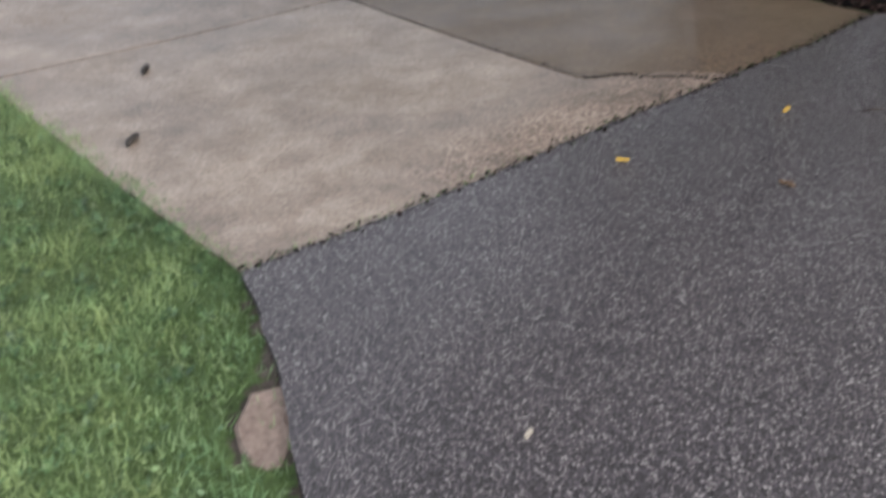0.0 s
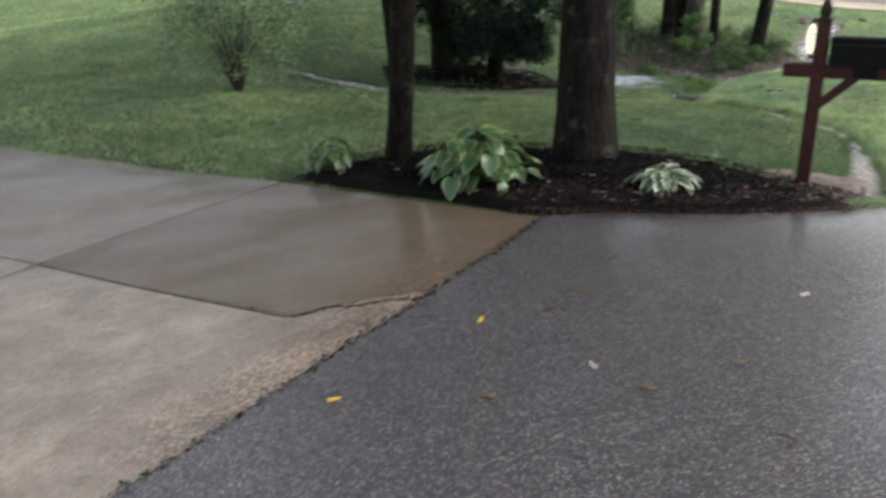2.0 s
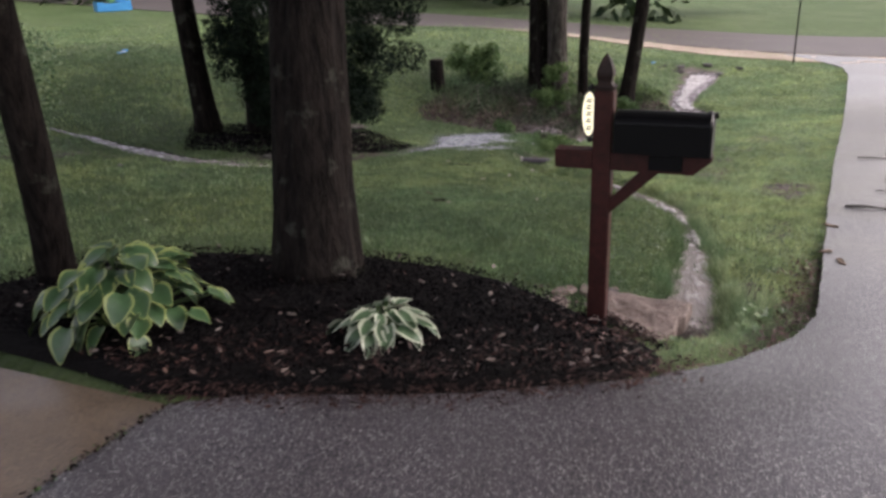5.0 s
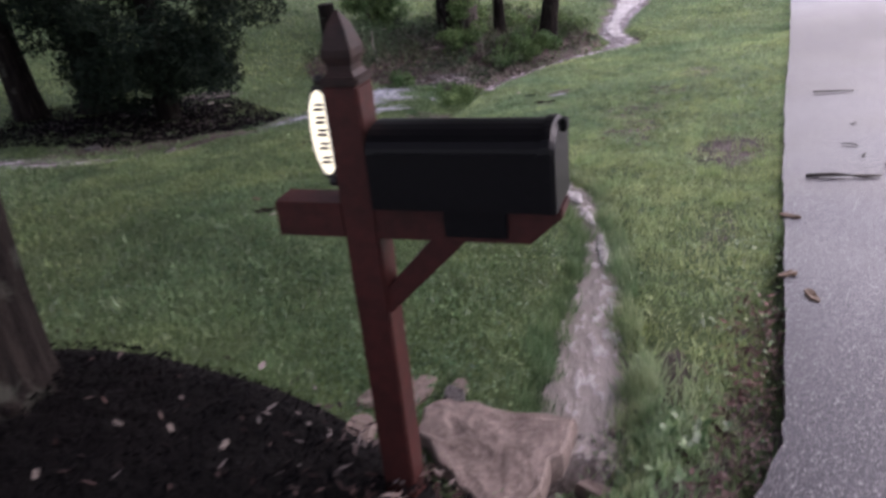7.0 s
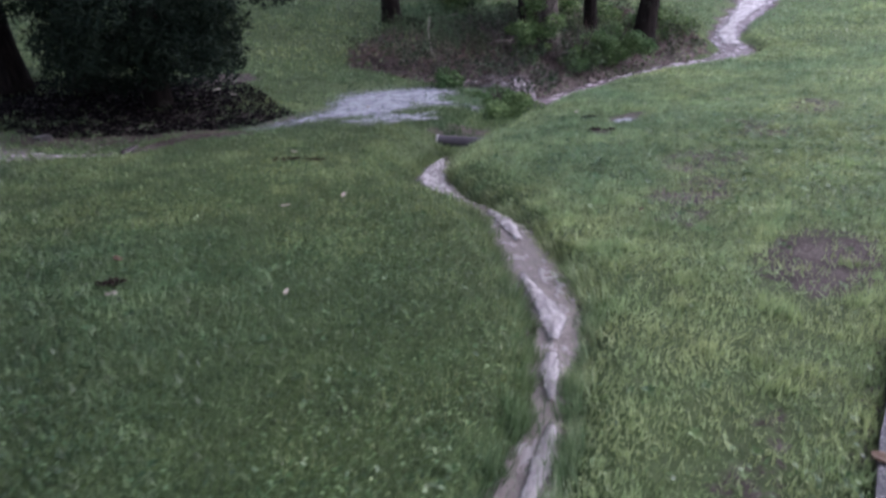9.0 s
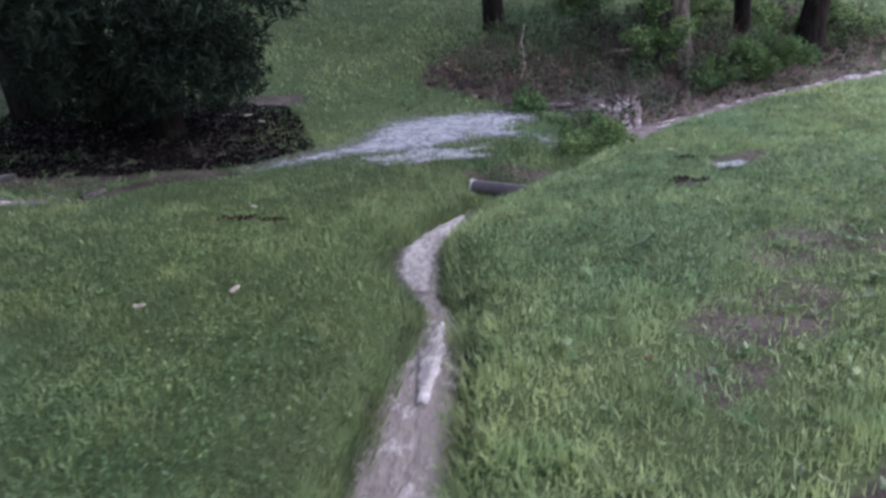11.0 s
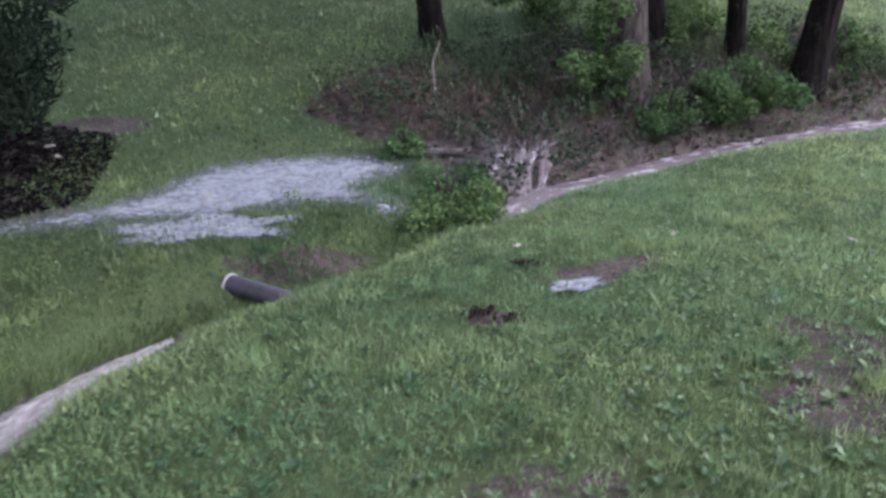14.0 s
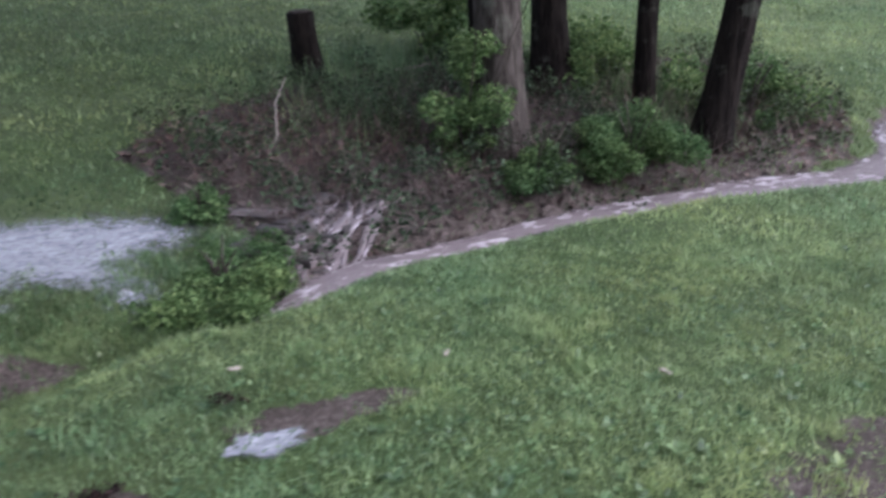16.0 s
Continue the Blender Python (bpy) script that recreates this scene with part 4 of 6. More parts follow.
def build_plaque():
    """An upright oval number plaque hung beside the post."""
    x, y = 4.22, 4.16
    z = at_land(x, y, 0.079)
    sign = thing("number_plaque", x, y, z, "upright glowing cream oval plaque in a black rim", "sign", rz=-47.5)
    cx, cz, w, h2 = -0.064, 0.955, 0.028, 0.094
    back = 0.036

    def oval(k, n, y):
        return [(cx + math.cos(2 * math.pi * i / 40) * w * k, y + back, cz + math.sin(2 * math.pi * i / 40) * h2 * k) for i in range(40)]

    for name, mat, k, ya, yb in (("rim", BLACK_IRON, 1.14, -0.054, -0.045), ("face", PLAQUE, 1.0, -0.0585, -0.0535)):
        bm = bmesh.new()
        a = [bm.verts.new(p) for p in oval(k, 40, ya)]
        b = [bm.verts.new(p) for p in oval(k, 40, yb)]
        bm.faces.new(a)
        bm.faces.new(b[::-1])
        for i in range(40):
            j = (i + 1) % 40
            bm.faces.new((a[i], a[j], b[j], b[i]))
        bmesh.ops.recalc_face_normals(bm, faces=bm.faces)
        part(name, bm, mat, sign, "glowing cream face" if name == "face" else "")
    for dz in (0.058, 0.030, 0.002, -0.028, -0.060):
        bm = bmesh.new()
        box(bm, cx - 0.012, cx + 0.010, back - 0.0605, back - 0.0582, cz + dz - 0.008, cz + dz - 0.002, 0)
        box(bm, cx - 0.009, cx + 0.012, back - 0.0605, back - 0.0582, cz + dz + 0.003, cz + dz + 0.008, 0)
        part("bar", bm, BLACK_IRON, sign)
    for dz in (-h2 * 1.2, h2 * 1.2):
        bm = bmesh.new()
        bmesh.ops.create_uvsphere(bm, u_segments=12, v_segments=8, radius=0.013)
        bmesh.ops.translate(bm, vec=(cx + 0.005, back - 0.048, cz + dz), verts=bm.verts)
        box(bm, cx + 0.005, -0.040, back - 0.052, back - 0.041, cz + dz - 0.006, cz + dz + 0.006, 0)
        part("bracket", bm, BLACK_IRON, sign, smooth=True)
    return sign


build_plaque()

# ---- plants in the mulch bed ----
def leaf_mesh(name, length, width, droop, cup, mat, wave, seed):
    """One leaf along +x from its stalk, with a raised edge and a drooping tip."""
    rnd = random.Random(seed)
    bm = bmesh.new()
    rows, cols = 9, 7
    grid, rim = [], []
    for i in range(rows):
        s = i / (rows - 1)
        half = width * 0.5 * (math.sin(math.pi * min(1, (s * 0.93 + 0.07)) ** 0.72) ** 0.8 if s < 1 else 0.02)
        row = []
        for j in range(cols):
            u = j / (cols - 1) * 2 - 1
            x = length * s - 0.05 * length * (1 - s) * abs(u)
            z = cup * half * abs(u) ** 1.4 - droop * length * s * s + wave * length * math.sin(s * 11 + u * 2 + seed) * abs(u)
            row.append(bm.verts.new((x, half * u, z)))
            rim.append(max(abs(u), (s - 0.62) / 0.38 if s > 0.62 else 0, 0.0))
        grid.append(row)
    for a, b in zip(grid, grid[1:]):
        for k in range(cols - 1):
            bm.faces.new((a[k], a[k + 1], b[k + 1], b[k]))
    me = bpy.data.meshes.new(name)
    bm.to_mesh(me)
    bm.free()
    float_attr(me, "rim", rim)
    me.materials.append(mat)
    me.polygons.foreach_set("use_smooth", [True] * len(me.polygons))
    return me


def stalk_mesh(length):
    bm = bmesh.new()
    tube(bm, [(0, 0, 0), (length * 0.5, 0, 0.03 * length), (length, 0, 0)], [0.006, 0.005, 0.004], 5, False)
    me = bpy.data.meshes.new("stalk")
    bm.to_mesh(me)
    bm.free()
    me.materials.append(STEM)
    return me


def build_hosta(x, y, label, leaves, spread_r, height, length, width, mat, seed, up=0.07, tip_down=0.75):
    rnd = random.Random(seed)
    plant = thing("hosta_plant", x, y, at_land(x, y, up), label, "hosta")
    shapes = [leaf_mesh("leaf", length, width, d, c, mat, 0.02, seed + k) for k, (d, c) in enumerate(((0.2, 0.3), (0.35, 0.2), (0.1, 0.35), (0.5, 0.2)))]
    stalk = stalk_mesh(1.0)
    for k in range(leaves):
        s = (k + 0.5) / leaves
        a = k * 2.39996 + rnd.uniform(-0.25, 0.25)
        r = spread_r * s ** 0.6 * rnd.uniform(0.75, 1.05)
        h = height * (1.05 - 0.78 * s ** 1.3) * rnd.uniform(0.8, 1.15)
        tip = Vector((math.cos(a) * r * 0.72, math.sin(a) * r * 0.72, max(0.06, h)))
        size = rnd.uniform(0.75, 1.12)
        leaf = new("leaf", shapes[k % 4])
        leaf.parent = plant
        leaf.matrix_basis = Matrix.Translation(tip) @ Euler((rnd.uniform(-0.35, 0.35), 0.05 + tip_down * s + rnd.uniform(-0.3, 0.3), a + rnd.uniform(-0.55, 0.55))).to_matrix().to_4x4() @ Matrix.Scale(size, 4)
        st = new("stalk", stalk)
        st.parent = plant
        foot = Vector((math.cos(a) * 0.05, math.sin(a) * 0.05, -0.03))
        turn = (tip - foot).to_track_quat("X", "Z").to_matrix().to_4x4()
        st.matrix_basis = Matrix.Translation(foot) @ turn @ Matrix.Diagonal(((tip - foot).length, 1, 1, 1))
    return plant


build_hosta(2.24, 5.05, "large hosta with broad green leaves edged in gold", 92, 0.54, 0.29, 0.138, 0.122, HOSTA_GOLD, 5, 0.07, 0.55)
build_hosta(3.21, 4.28, "small hosta with green leaves broadly edged in cream", 34, 0.25, 0.125, 0.125, 0.078, HOSTA_WHITE, 9, 0.07, 0.45)
build_hosta(1.36, 5.86, "young hosta with light gold-edged leaves by the pavement", 26, 0.24, 0.20, 0.12, 0.08, HOSTA_GOLD, 12, 0.07)


def bed_points(count, seed, outline, margin=0.0):
    rnd = np.random.RandomState(seed)
    o = np.array(outline)
    lo, hi = o.min(0) - margin, o.max(0) + margin
    p = rnd.uniform(lo, hi, (count * 3, 2))
    keep = inside(p[:, 0], p[:, 1], outline)
    return p[keep][:count], rnd


def flakes(name, p, up, rnd, lengths, widths, mat, label, category, tone_low=0.0, tone_high=1.0, tilt=0.35, kind="stuff", parent=None):
    """Many small flat slivers lying on the ground."""
    n = len(p)
    z = land(p[:, 0], p[:, 1]) + up
    a = rnd.uniform(0, 2 * math.pi, n)
    ln, wd = rnd.uniform(*lengths, n), rnd.uniform(*widths, n)
    t = rnd.normal(0, tilt, n)
    d = np.c_[np.cos(a) * np.cos(t), np.sin(a) * np.cos(t), np.sin(t)]
    e = np.c_[-np.sin(a), np.cos(a), rnd.normal(0, tilt, n)]
    c = np.c_[p, z]
    d, e = d * (ln / 2)[:, None], e * (wd / 2)[:, None]
    verts = np.stack([c - d, c - d * 0.2 + e, c + d, c + d * 0.1 - e], 1).reshape(-1, 3)
    ob = sheets(name, verts, 4, mat, parent, rnd.uniform(tone_low, tone_high, n))
    return tagged(ob, label, category, kind=kind)


p, r = bed_points(15000, 21, BED)
p = p[dist_line(p[:, 0], p[:, 1], BED[8:] + BED[:1])[0] > 0.07]
flakes("mulch_chips", p, 0.088, r, (0.015, 0.05), (0.004, 0.012), CHIPS, "loose dark shreds of wet mulch", "mulch", 0.0, 0.42, 0.5)
p, r = bed_points(16000, 22, BED)
edge = dist_line(p[:, 0], p[:, 1], BED[0:8])[0]
p = p[r.uniform(0, 1, len(p)) < 0.55 * np.exp(-(edge / 0.38) ** 2) * np.clip(2.2 * mottle(p[:, 0], p[:, 1], 0.16) - 0.35, 0, 1.5) + 0.015]
flakes("leaf_litter", p, 0.094, r, (0.012, 0.055), (0.004, 0.015), LITTER, "brown and pale dead leaves scattered on the mulch", "leaf litter", 0.0, 0.7, 0.35)
p, r = bed_points(1500, 27, BED)
edge = dist_line(p[:, 0], p[:, 1], BED[0:9])[0]
p = p[r.uniform(0, 1, len(p)) < 0.5 * np.exp(-(edge / 0.4) ** 2) + 0.02]
flakes("leaf_scraps", p, 0.098, r, (0.02, 0.06), (0.006, 0.02), DRY, "pale torn leaf scraps among dark mulch", "leaf litter", 0.45, 1.0, 0.35)
r = np.random.RandomState(24)
front = spread(BED[0:7], 900)
front = front + np.c_[r.normal(0.02, 0.05, 900), r.normal(-0.03, 0.06, 900)]
flakes("leaf_litter", front, 0.046, r, (0.012, 0.06), (0.004, 0.016), LITTER, "dead leaves and mulch washed onto the pavement", "leaf litter", 0.0, 0.8, 0.15)


corner = spread(DRIVE_LEFT[17:24], 1100)
corner = corner + np.c_[r.normal(-0.04, 0.07, 1100), r.normal(0.07, 0.06, 1100)]
flakes("leaf_litter", corner, 0.012, r, (0.012, 0.06), (0.004, 0.016), LITTER, "brown leaves and bark washed against the driveway edge", "leaf litter", 0.1, 1.0, 0.3)
r = np.random.RandomState(25)
seam = spread(DRIVE_LEFT[6:14], 650)
seam = seam + np.c_[r.normal(0.0, 0.016, 650), r.normal(0.0, 0.016, 650)]
flakes("seam_grit", seam, 0.041, r, (0.006, 0.028), (0.004, 0.014), CHIPS, "dark grit and crumbs along the asphalt seam", "grit", 0.2, 1.0, 0.4)
flakes("seam_moss", seam[::3] + 0.008, 0.042, r, (0.006, 0.02), (0.004, 0.01), BUSH, "moss and tiny weeds along the asphalt seam", "moss", 0.0, 0.6, 0.5)


# dirt packed in the slab joints, and the broken corner
r = np.random.RandomState(26)
for line, count, wide in (([(0.70, 3.50), (0.1, 4.13), (-0.56, 4.87)], 110, 0.005), ([(-0.56, 4.87), (-0.96, 4.68)], 40, 0.005), ([(0.68, 3.49), (0.85, 3.51), (0.98, 3.46), (1.12, 3.44), (1.28, 3.38)], 190, 0.009)):
    joint = spread(line, count)
    joint = joint + np.c_[r.normal(0.0, wide, count), r.normal(0.0, wide, count)]
    flakes("joint_dirt", joint, 0.034, r, (0.008, 0.03), (0.004, 0.010), CHIPS, "dark wet dirt packed in a broken slab joint", "dirt", 0.0, 0.6, 0.2)


# dark clods of earth turned up in the lawn
r = np.random.RandomState(28)
for x, y, reach in ((8.36, 9.25, 0.07), (8.48, 9.18, 0.05), (8.62, 9.80, 0.06), (5.85, 9.15, 0.09), (6.02, 9.10, 0.06), (4.72, 7.0, 0.05)):
    heap = np.c_[r.normal(x, reach * 0.6, 90), r.normal(y, reach * 0.35, 90)]
    flakes("earth_clods", heap, 0.022, r, (0.010, 0.03), (0.008, 0.018), LITTER, "dark wet clods of earth on the lawn", "earth", 0.0, 0.45, 0.7)


# ---- stones by the mailbox ----
def build_stone(name, x, y, rx, ry, hgt, turn, label, category, mat, seed, sides=11, group="", sink=0.03):
    rnd = random.Random(seed)
    z = at_land(x, y, -sink)
    bm = bmesh.new()
    rings = []
    shape = [1 + rnd.uniform(-0.24, 0.14) for _ in range(sides)]
    for s, h in ((0.96, 0.0), (1.0, 0.35), (0.98, 0.8), (0.88, 1.0), (0.45, 1.04)):
        ring = []
        for k in range(sides):
            t = 2 * math.pi * k / sides
            ring.append(bm.verts.new((math.cos(t) * rx * shape[k] * s, math.sin(t) * ry * shape[k] * s, h * hgt + rnd.uniform(-0.06, 0.06) * hgt)))
        rings.append(ring)
    for a, b in zip(rings, rings[1:]):
        for k in range(sides):
            j = (k + 1) % sides
            bm.faces.new((a[k], a[j], b[j], b[k]))
    bm.faces.new(rings[0][::-1])
    bm.faces.new(rings[-1])
    ob = part(name, bm, mat)
    ob.matrix_world = pose(x, y, z, rnd.uniform(-4, 4), rnd.uniform(-4, 4), turn)
    return tagged(ob, label, category, group)


def build_slab(outline, thick, sink, label, seed):
    """A rough flat stone with broken corners and a pitted top."""
    r = np.random.RandomState(seed)
    line = np.array(spread(outline + outline[:1], 31))[:-1] + r.normal(0, 0.008, (30, 2))
    c = line.mean(0)
    base = at_land(c[0], c[1], -sink)
    bm = bmesh.new()
    rings = []
    for f, hh in ((0.97, 0.0), (1.0, 0.5), (0.985, 0.9), (0.95, 1.0), (0.86, 1.0), (0.77, 1.0), (0.68, 1.0), (0.58, 1.0), (0.48, 1.0), (0.38, 1.0), (0.28, 1.0), (0.18, 1.0), (0.08, 1.0)):
        ring = []
        for k in range(30):
            x, y = (line[k] - c) * f
            pit = 0.012 * noise.noise((x * 9 + seed, y * 9, 0.3)) + 0.006 * noise.noise((x * 31, y * 31, 1.7))
            ring.append(bm.verts.new((x, y, thick * hh + (pit if hh > 0.8 else 0))))
        rings.append(ring)
    for a, b in zip(rings, rings[1:]):
        for k in range(30):
            j = (k + 1) % 30
            bm.faces.new((a[k], a[j], b[j], b[k]))
    bm.faces.new(rings[0][::-1])
    bm.faces.new(rings[-1])
    ob = part("flat_stone", bm, STONE)
    ob.matrix_world = pose(c[0], c[1], base, 2, -3, 0)
    return tagged(ob, label, "stone")


build_slab([(4.37, 3.90), (4.50, 3.96), (4.66, 4.05), (4.78, 4.12), (4.72, 4.20), (4.66, 4.26), (4.56, 4.41), (4.45, 4.48), (4.36, 4.34), (4.35, 4.10)], 0.10, 0.025, "broad flat tan stone slab beside the mailbox post", 2)
# stone-shaped stand-in for a patch of bare tan clay
build_stone("flat_stone", -0.44, 1.46, 0.09, 0.17, 0.05, 12, "flat tan slab bedded in grass, standing in for bare clay beside the asphalt", "stone", STONE, 12, 14, "", 0.036)
build_stone("flat_stone", 4.50, 4.62, 0.10, 0.06, 0.045, 50, "small tilted tan stone behind the post", "stone", STONE, 3, 8)
build_stone("flat_stone", 4.60, 4.54, 0.07, 0.035, 0.05, 30, "thin tan stone wedged behind the post", "stone", STONE, 8, 8)
build_stone("flat_stone", 4.36, 4.66, 0.10, 0.05, 0.045, 10, "small tan stone at the mulch edge", "stone", STONE, 4, 8)
build_stone("flat_stone", 4.23, 4.50, 0.085, 0.055, 0.065, 60, "rounded pale tan stone beside the post", "stone", STONE, 9, 10)
build_stone("flat_stone", 4.70, 3.92, 0.12, 0.030, 0.06, -75, "long narrow pale stone in the grass", "stone", STONE, 6, 8)
for k, (x, y, r0) in enumerate(((4.30, 4.28, 0.045), (4.46, 4.36, 0.05), (4.56, 4.50, 0.055), (4.72, 4.22, 0.05), (4.40, 4.30, 0.03), (4.92, 4.12, 0.04))):
    build_stone("pebble", x, y, r0, r0 * 0.7, r0 * 0.9, k * 37, "small rounded brown stone", "stone", STONE if k % 2 else ROCK, 40 + k, 8, "stones by the rill", 0.01)
rnd = random.Random(77)
for k in range(96):
    if k < 26 or k >= 46:
        t = rnd.random()
        x, y = 8.50 + 0.35 * t + rnd.uniform(-0.2, 0.25), 11.30 + 0.85 * t + rnd.uniform(-0.15, 0.2)
    elif k < 36:
        x, y = 16.9 + rnd.uniform(-1.0, 1.2), 17.5 + rnd.uniform(-0.5, 0.5)
    else:
        x, y = 3.5 + rnd.uniform(-1.0, 1.4), 10.15 + rnd.uniform(-0.35, 0.45)
    r0 = rnd.uniform(0.04, 0.105) * (2.0 if 26 <= k < 36 else 1.0)
    build_stone("creek_rock", x, y, r0, r0 * rnd.uniform(0.25, 0.6), r0 * 0.5, rnd.uniform(0, 180), "wet grey-brown rock in shallow running water", "rock", ROCK, 100 + k, 8, "creek rocks", 0.015)


# white water among the rocks, and other small sheets of water
def build_puddle(name, x, y, rx, ry, turn, up, mat, label, seed):
    rnd = random.Random(seed)
    bm = bmesh.new()
    n = 22
    c, s = math.cos(turn), math.sin(turn)
    rings = []
    shape = [1 + 0.22 * math.sin(k * 1.3 + seed) + rnd.uniform(-0.12, 0.12) for k in range(n)]
    for f in (1.0, 0.7, 0.35):
        ring = []
        for k in range(n):
            t = 2 * math.pi * k / n
            a, b = math.cos(t) * rx * shape[k] * f, math.sin(t) * ry * shape[k] * f
            px, py = x + a * c - b * s, y + a * s + b * c
            ring.append(bm.verts.new((px, py, at_land(px, py) + up)))
        rings.append(ring)
    for a, b in zip(rings, rings[1:]):
        for k in range(n):
            j = (k + 1) % n
            bm.faces.new((a[k], a[j], b[j], b[k]))
    bm.faces.new(rings[-1])
    ob = part(name, bm, mat, smooth=True)
    float_attr(ob.data, "depth", np.repeat((0.1, 0.6, 1.0), n))
    flat = np.array([v.co for v in ob.data.vertices])
    float_attr(ob.data, "along", flat[:, 0] * c + flat[:, 1] * s)
    float_attr(ob.data, "across", flat[:, 1] * c - flat[:, 0] * s)
    return tagged(ob, label, "water", kind="structure")


build_puddle("water_riffle", 8.78, 11.72, 0.58, 0.22, 1.25, 0.020, WATER_RIFFLE, "shallow brown water over creek rocks", 3)
build_puddle("water_riffle", 8.36, 11.95, 0.28, 0.08, 0.2, 0.022, WATER_RIFFLE, "thin brown trickle between rocks", 4)
rnd = random.Random(41)
for k in range(11):
    u = rnd.uniform(-0.22, 0.2)
    fall = [(8.98 + u - 0.26 * q + rnd.uniform(-0.09, 0.09), 12.22 - 0.9 * q + rnd.uniform(-0.05, 0.05)) for q in (0.0, 0.33, 0.66, 1.0)]
    water_strip("water_foam", fall, [0.006, rnd.uniform(0.012, 0.034), rnd.uniform(0.012, 0.040), 0.012], WATER_CREEK, rnd.uniform(0.032, 0.046), "white water threading between creek rocks")
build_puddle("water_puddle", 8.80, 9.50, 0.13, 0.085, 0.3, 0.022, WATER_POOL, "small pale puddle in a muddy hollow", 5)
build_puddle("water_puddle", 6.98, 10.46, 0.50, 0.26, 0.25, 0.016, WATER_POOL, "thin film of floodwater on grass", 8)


# ---- drain pipe ----
def build_pipe():
    a, b = Vector((7.22, 9.92, -1.085)), Vector((7.70, 9.60, -1.110))
    ob = thing("drain_pipe", a.x, a.y, a.z - 0.1, "black corrugated drain pipe end jutting from the bank", "pipe")
    d = (b - a)
    length = d.length
    turn = d.to_track_quat("X", "Z").to_matrix().to_4x4()
    bm = bmesh.new()
    pts, radii = [], []
    n = 34
    for k in range(n):
        s = k / (n - 1)
        pts.append((length * s, 0, 0))
        radii.append(0.050 + (0.0014 if k % 2 else 0.0))
    tube(bm, pts, radii, 20, False)
    tube(bm, [(length * s, 0, 0) for s in (0.0, 0.3, 0.6)], [0.044, 0.044, 0.044], 20, False)
    local = Matrix.Translation((0, 0, 0.1))
    body = part("tube", bm, PIPE, ob, smooth=True)
    body.matrix_basis = local @ turn
    bm = bmesh.new()
    rings = []
    for x, r in ((-0.008, 0.042), (-0.010, 0.053), (0.010, 0.056), (0.011, 0.051)):
        rings.append([bm.verts.new((x, math.cos(2 * math.pi * k / 20) * r, math.sin(2 * math.pi * k / 20) * r)) for k in range(20)])
    for e, f in zip(rings, rings[1:]):
        for k in range(20):
            j = (k + 1) % 20
            bm.faces.new((e[k], e[j], f[j], f[k]))
    rim = part("rim", bm, PIPE_RIM, ob, "pale worn rim", smooth=True)
    rim.matrix_basis = local @ turn
    return ob


build_pipe()


# ---- shrubs and brush ----
def build_bush(name, x, y, label, blobs, count, size, mat, seed, stems=7, category="bush", group="", stem_h=0.5):
    rnd = random.Random(seed)
    ob = thing(name, x, y, at_land(x, y), label, category, group)
    leaf_cloud("foliage", mat, ob, blobs, count, size, seed, 0.7)
    for k in range(stems):
        a = k * 2.4
        h = stem_h * rnd.uniform(0.7, 1.2)
        reach = h * rnd.uniform(0.2, 0.6)
        bm = bmesh.new()
        tube(bm, [(0.03 * math.cos(a), 0.03 * math.sin(a), -0.03), (reach * 0.4 * math.cos(a), reach * 0.4 * math.sin(a), h * 0.5), (reach * math.cos(a + 0.2), reach * math.sin(a + 0.2), h)], [0.012, 0.008, 0.003], 5, True)
        part("stem", bm, TWIG, ob)
    return ob


def clump(rnd, w, h, n, r):
    return [(rnd.uniform(-w, w), rnd.uniform(-w, w), rnd.uniform(0.05, h), r * rnd.uniform(0.6, 1.2)) for _ in range(n)]


rnd = random.Random(31)
build_bush("bush", 10.95, 13.15, "low bright green leafy bush at the creek bank", clump(rnd, 0.36, 0.36, 26, 0.15), 15000, 0.017, BUSH, 1, 8, group="creekside bushes")
build_bush("bush", 10.15, 12.72, "small bright green bush at the water's edge", clump(rnd, 0.2, 0.24, 16, 0.11), 7000, 0.016, BUSH, 2, 6, group="creekside bushes")
build_bush("bush", 9.72, 13.08, "tall leafy sapling against a grey trunk", clump(rnd, 0.25, 0.9, 24, 0.13), 5200, 0.021, BUSH, 3, 6, group="creekside bushes", stem_h=1.0)
build_bush("bush", 10.95, 15.5, "low green weedy bush behind the trees", clump(rnd, 0.6, 0.5, 18, 0.22), 4200, 0.03, BUSH, 4, 6, group="creekside bushes")
build_bush("bush", 12.4, 14.6, "low green weedy bush behind the trees", clump(rnd, 0.6, 0.4, 18, 0.22), 3600, 0.03, BUSH, 5, 6, group="creekside bushes")
build_bush("bush", 9.5, 15.7, "grassy green bush beside the stump", clump(rnd, 0.4, 0.7, 14, 0.22), 3600, 0.036, BUSH, 6, 6, group="creekside bushes")
build_bush("bush", 8.05, 11.85, "small weed clump between pool and rocks", clump(rnd, 0.14, 0.16, 10, 0.08), 1300, 0.018, BUSH, 7, 5, group="creekside bushes", stem_h=0.25)
build_bush("island_weeds", 8.30, 11.10, "dense green weeds on the bank between pool and creek", [(rnd.uniform(-0.28, 0.28), rnd.uniform(-0.42, 0.45), rnd.uniform(-0.04, 0.05), 0.11) for _ in range(40)], 12000, 0.015, BUSH, 8, 5, "weeds", stem_h=0.2)
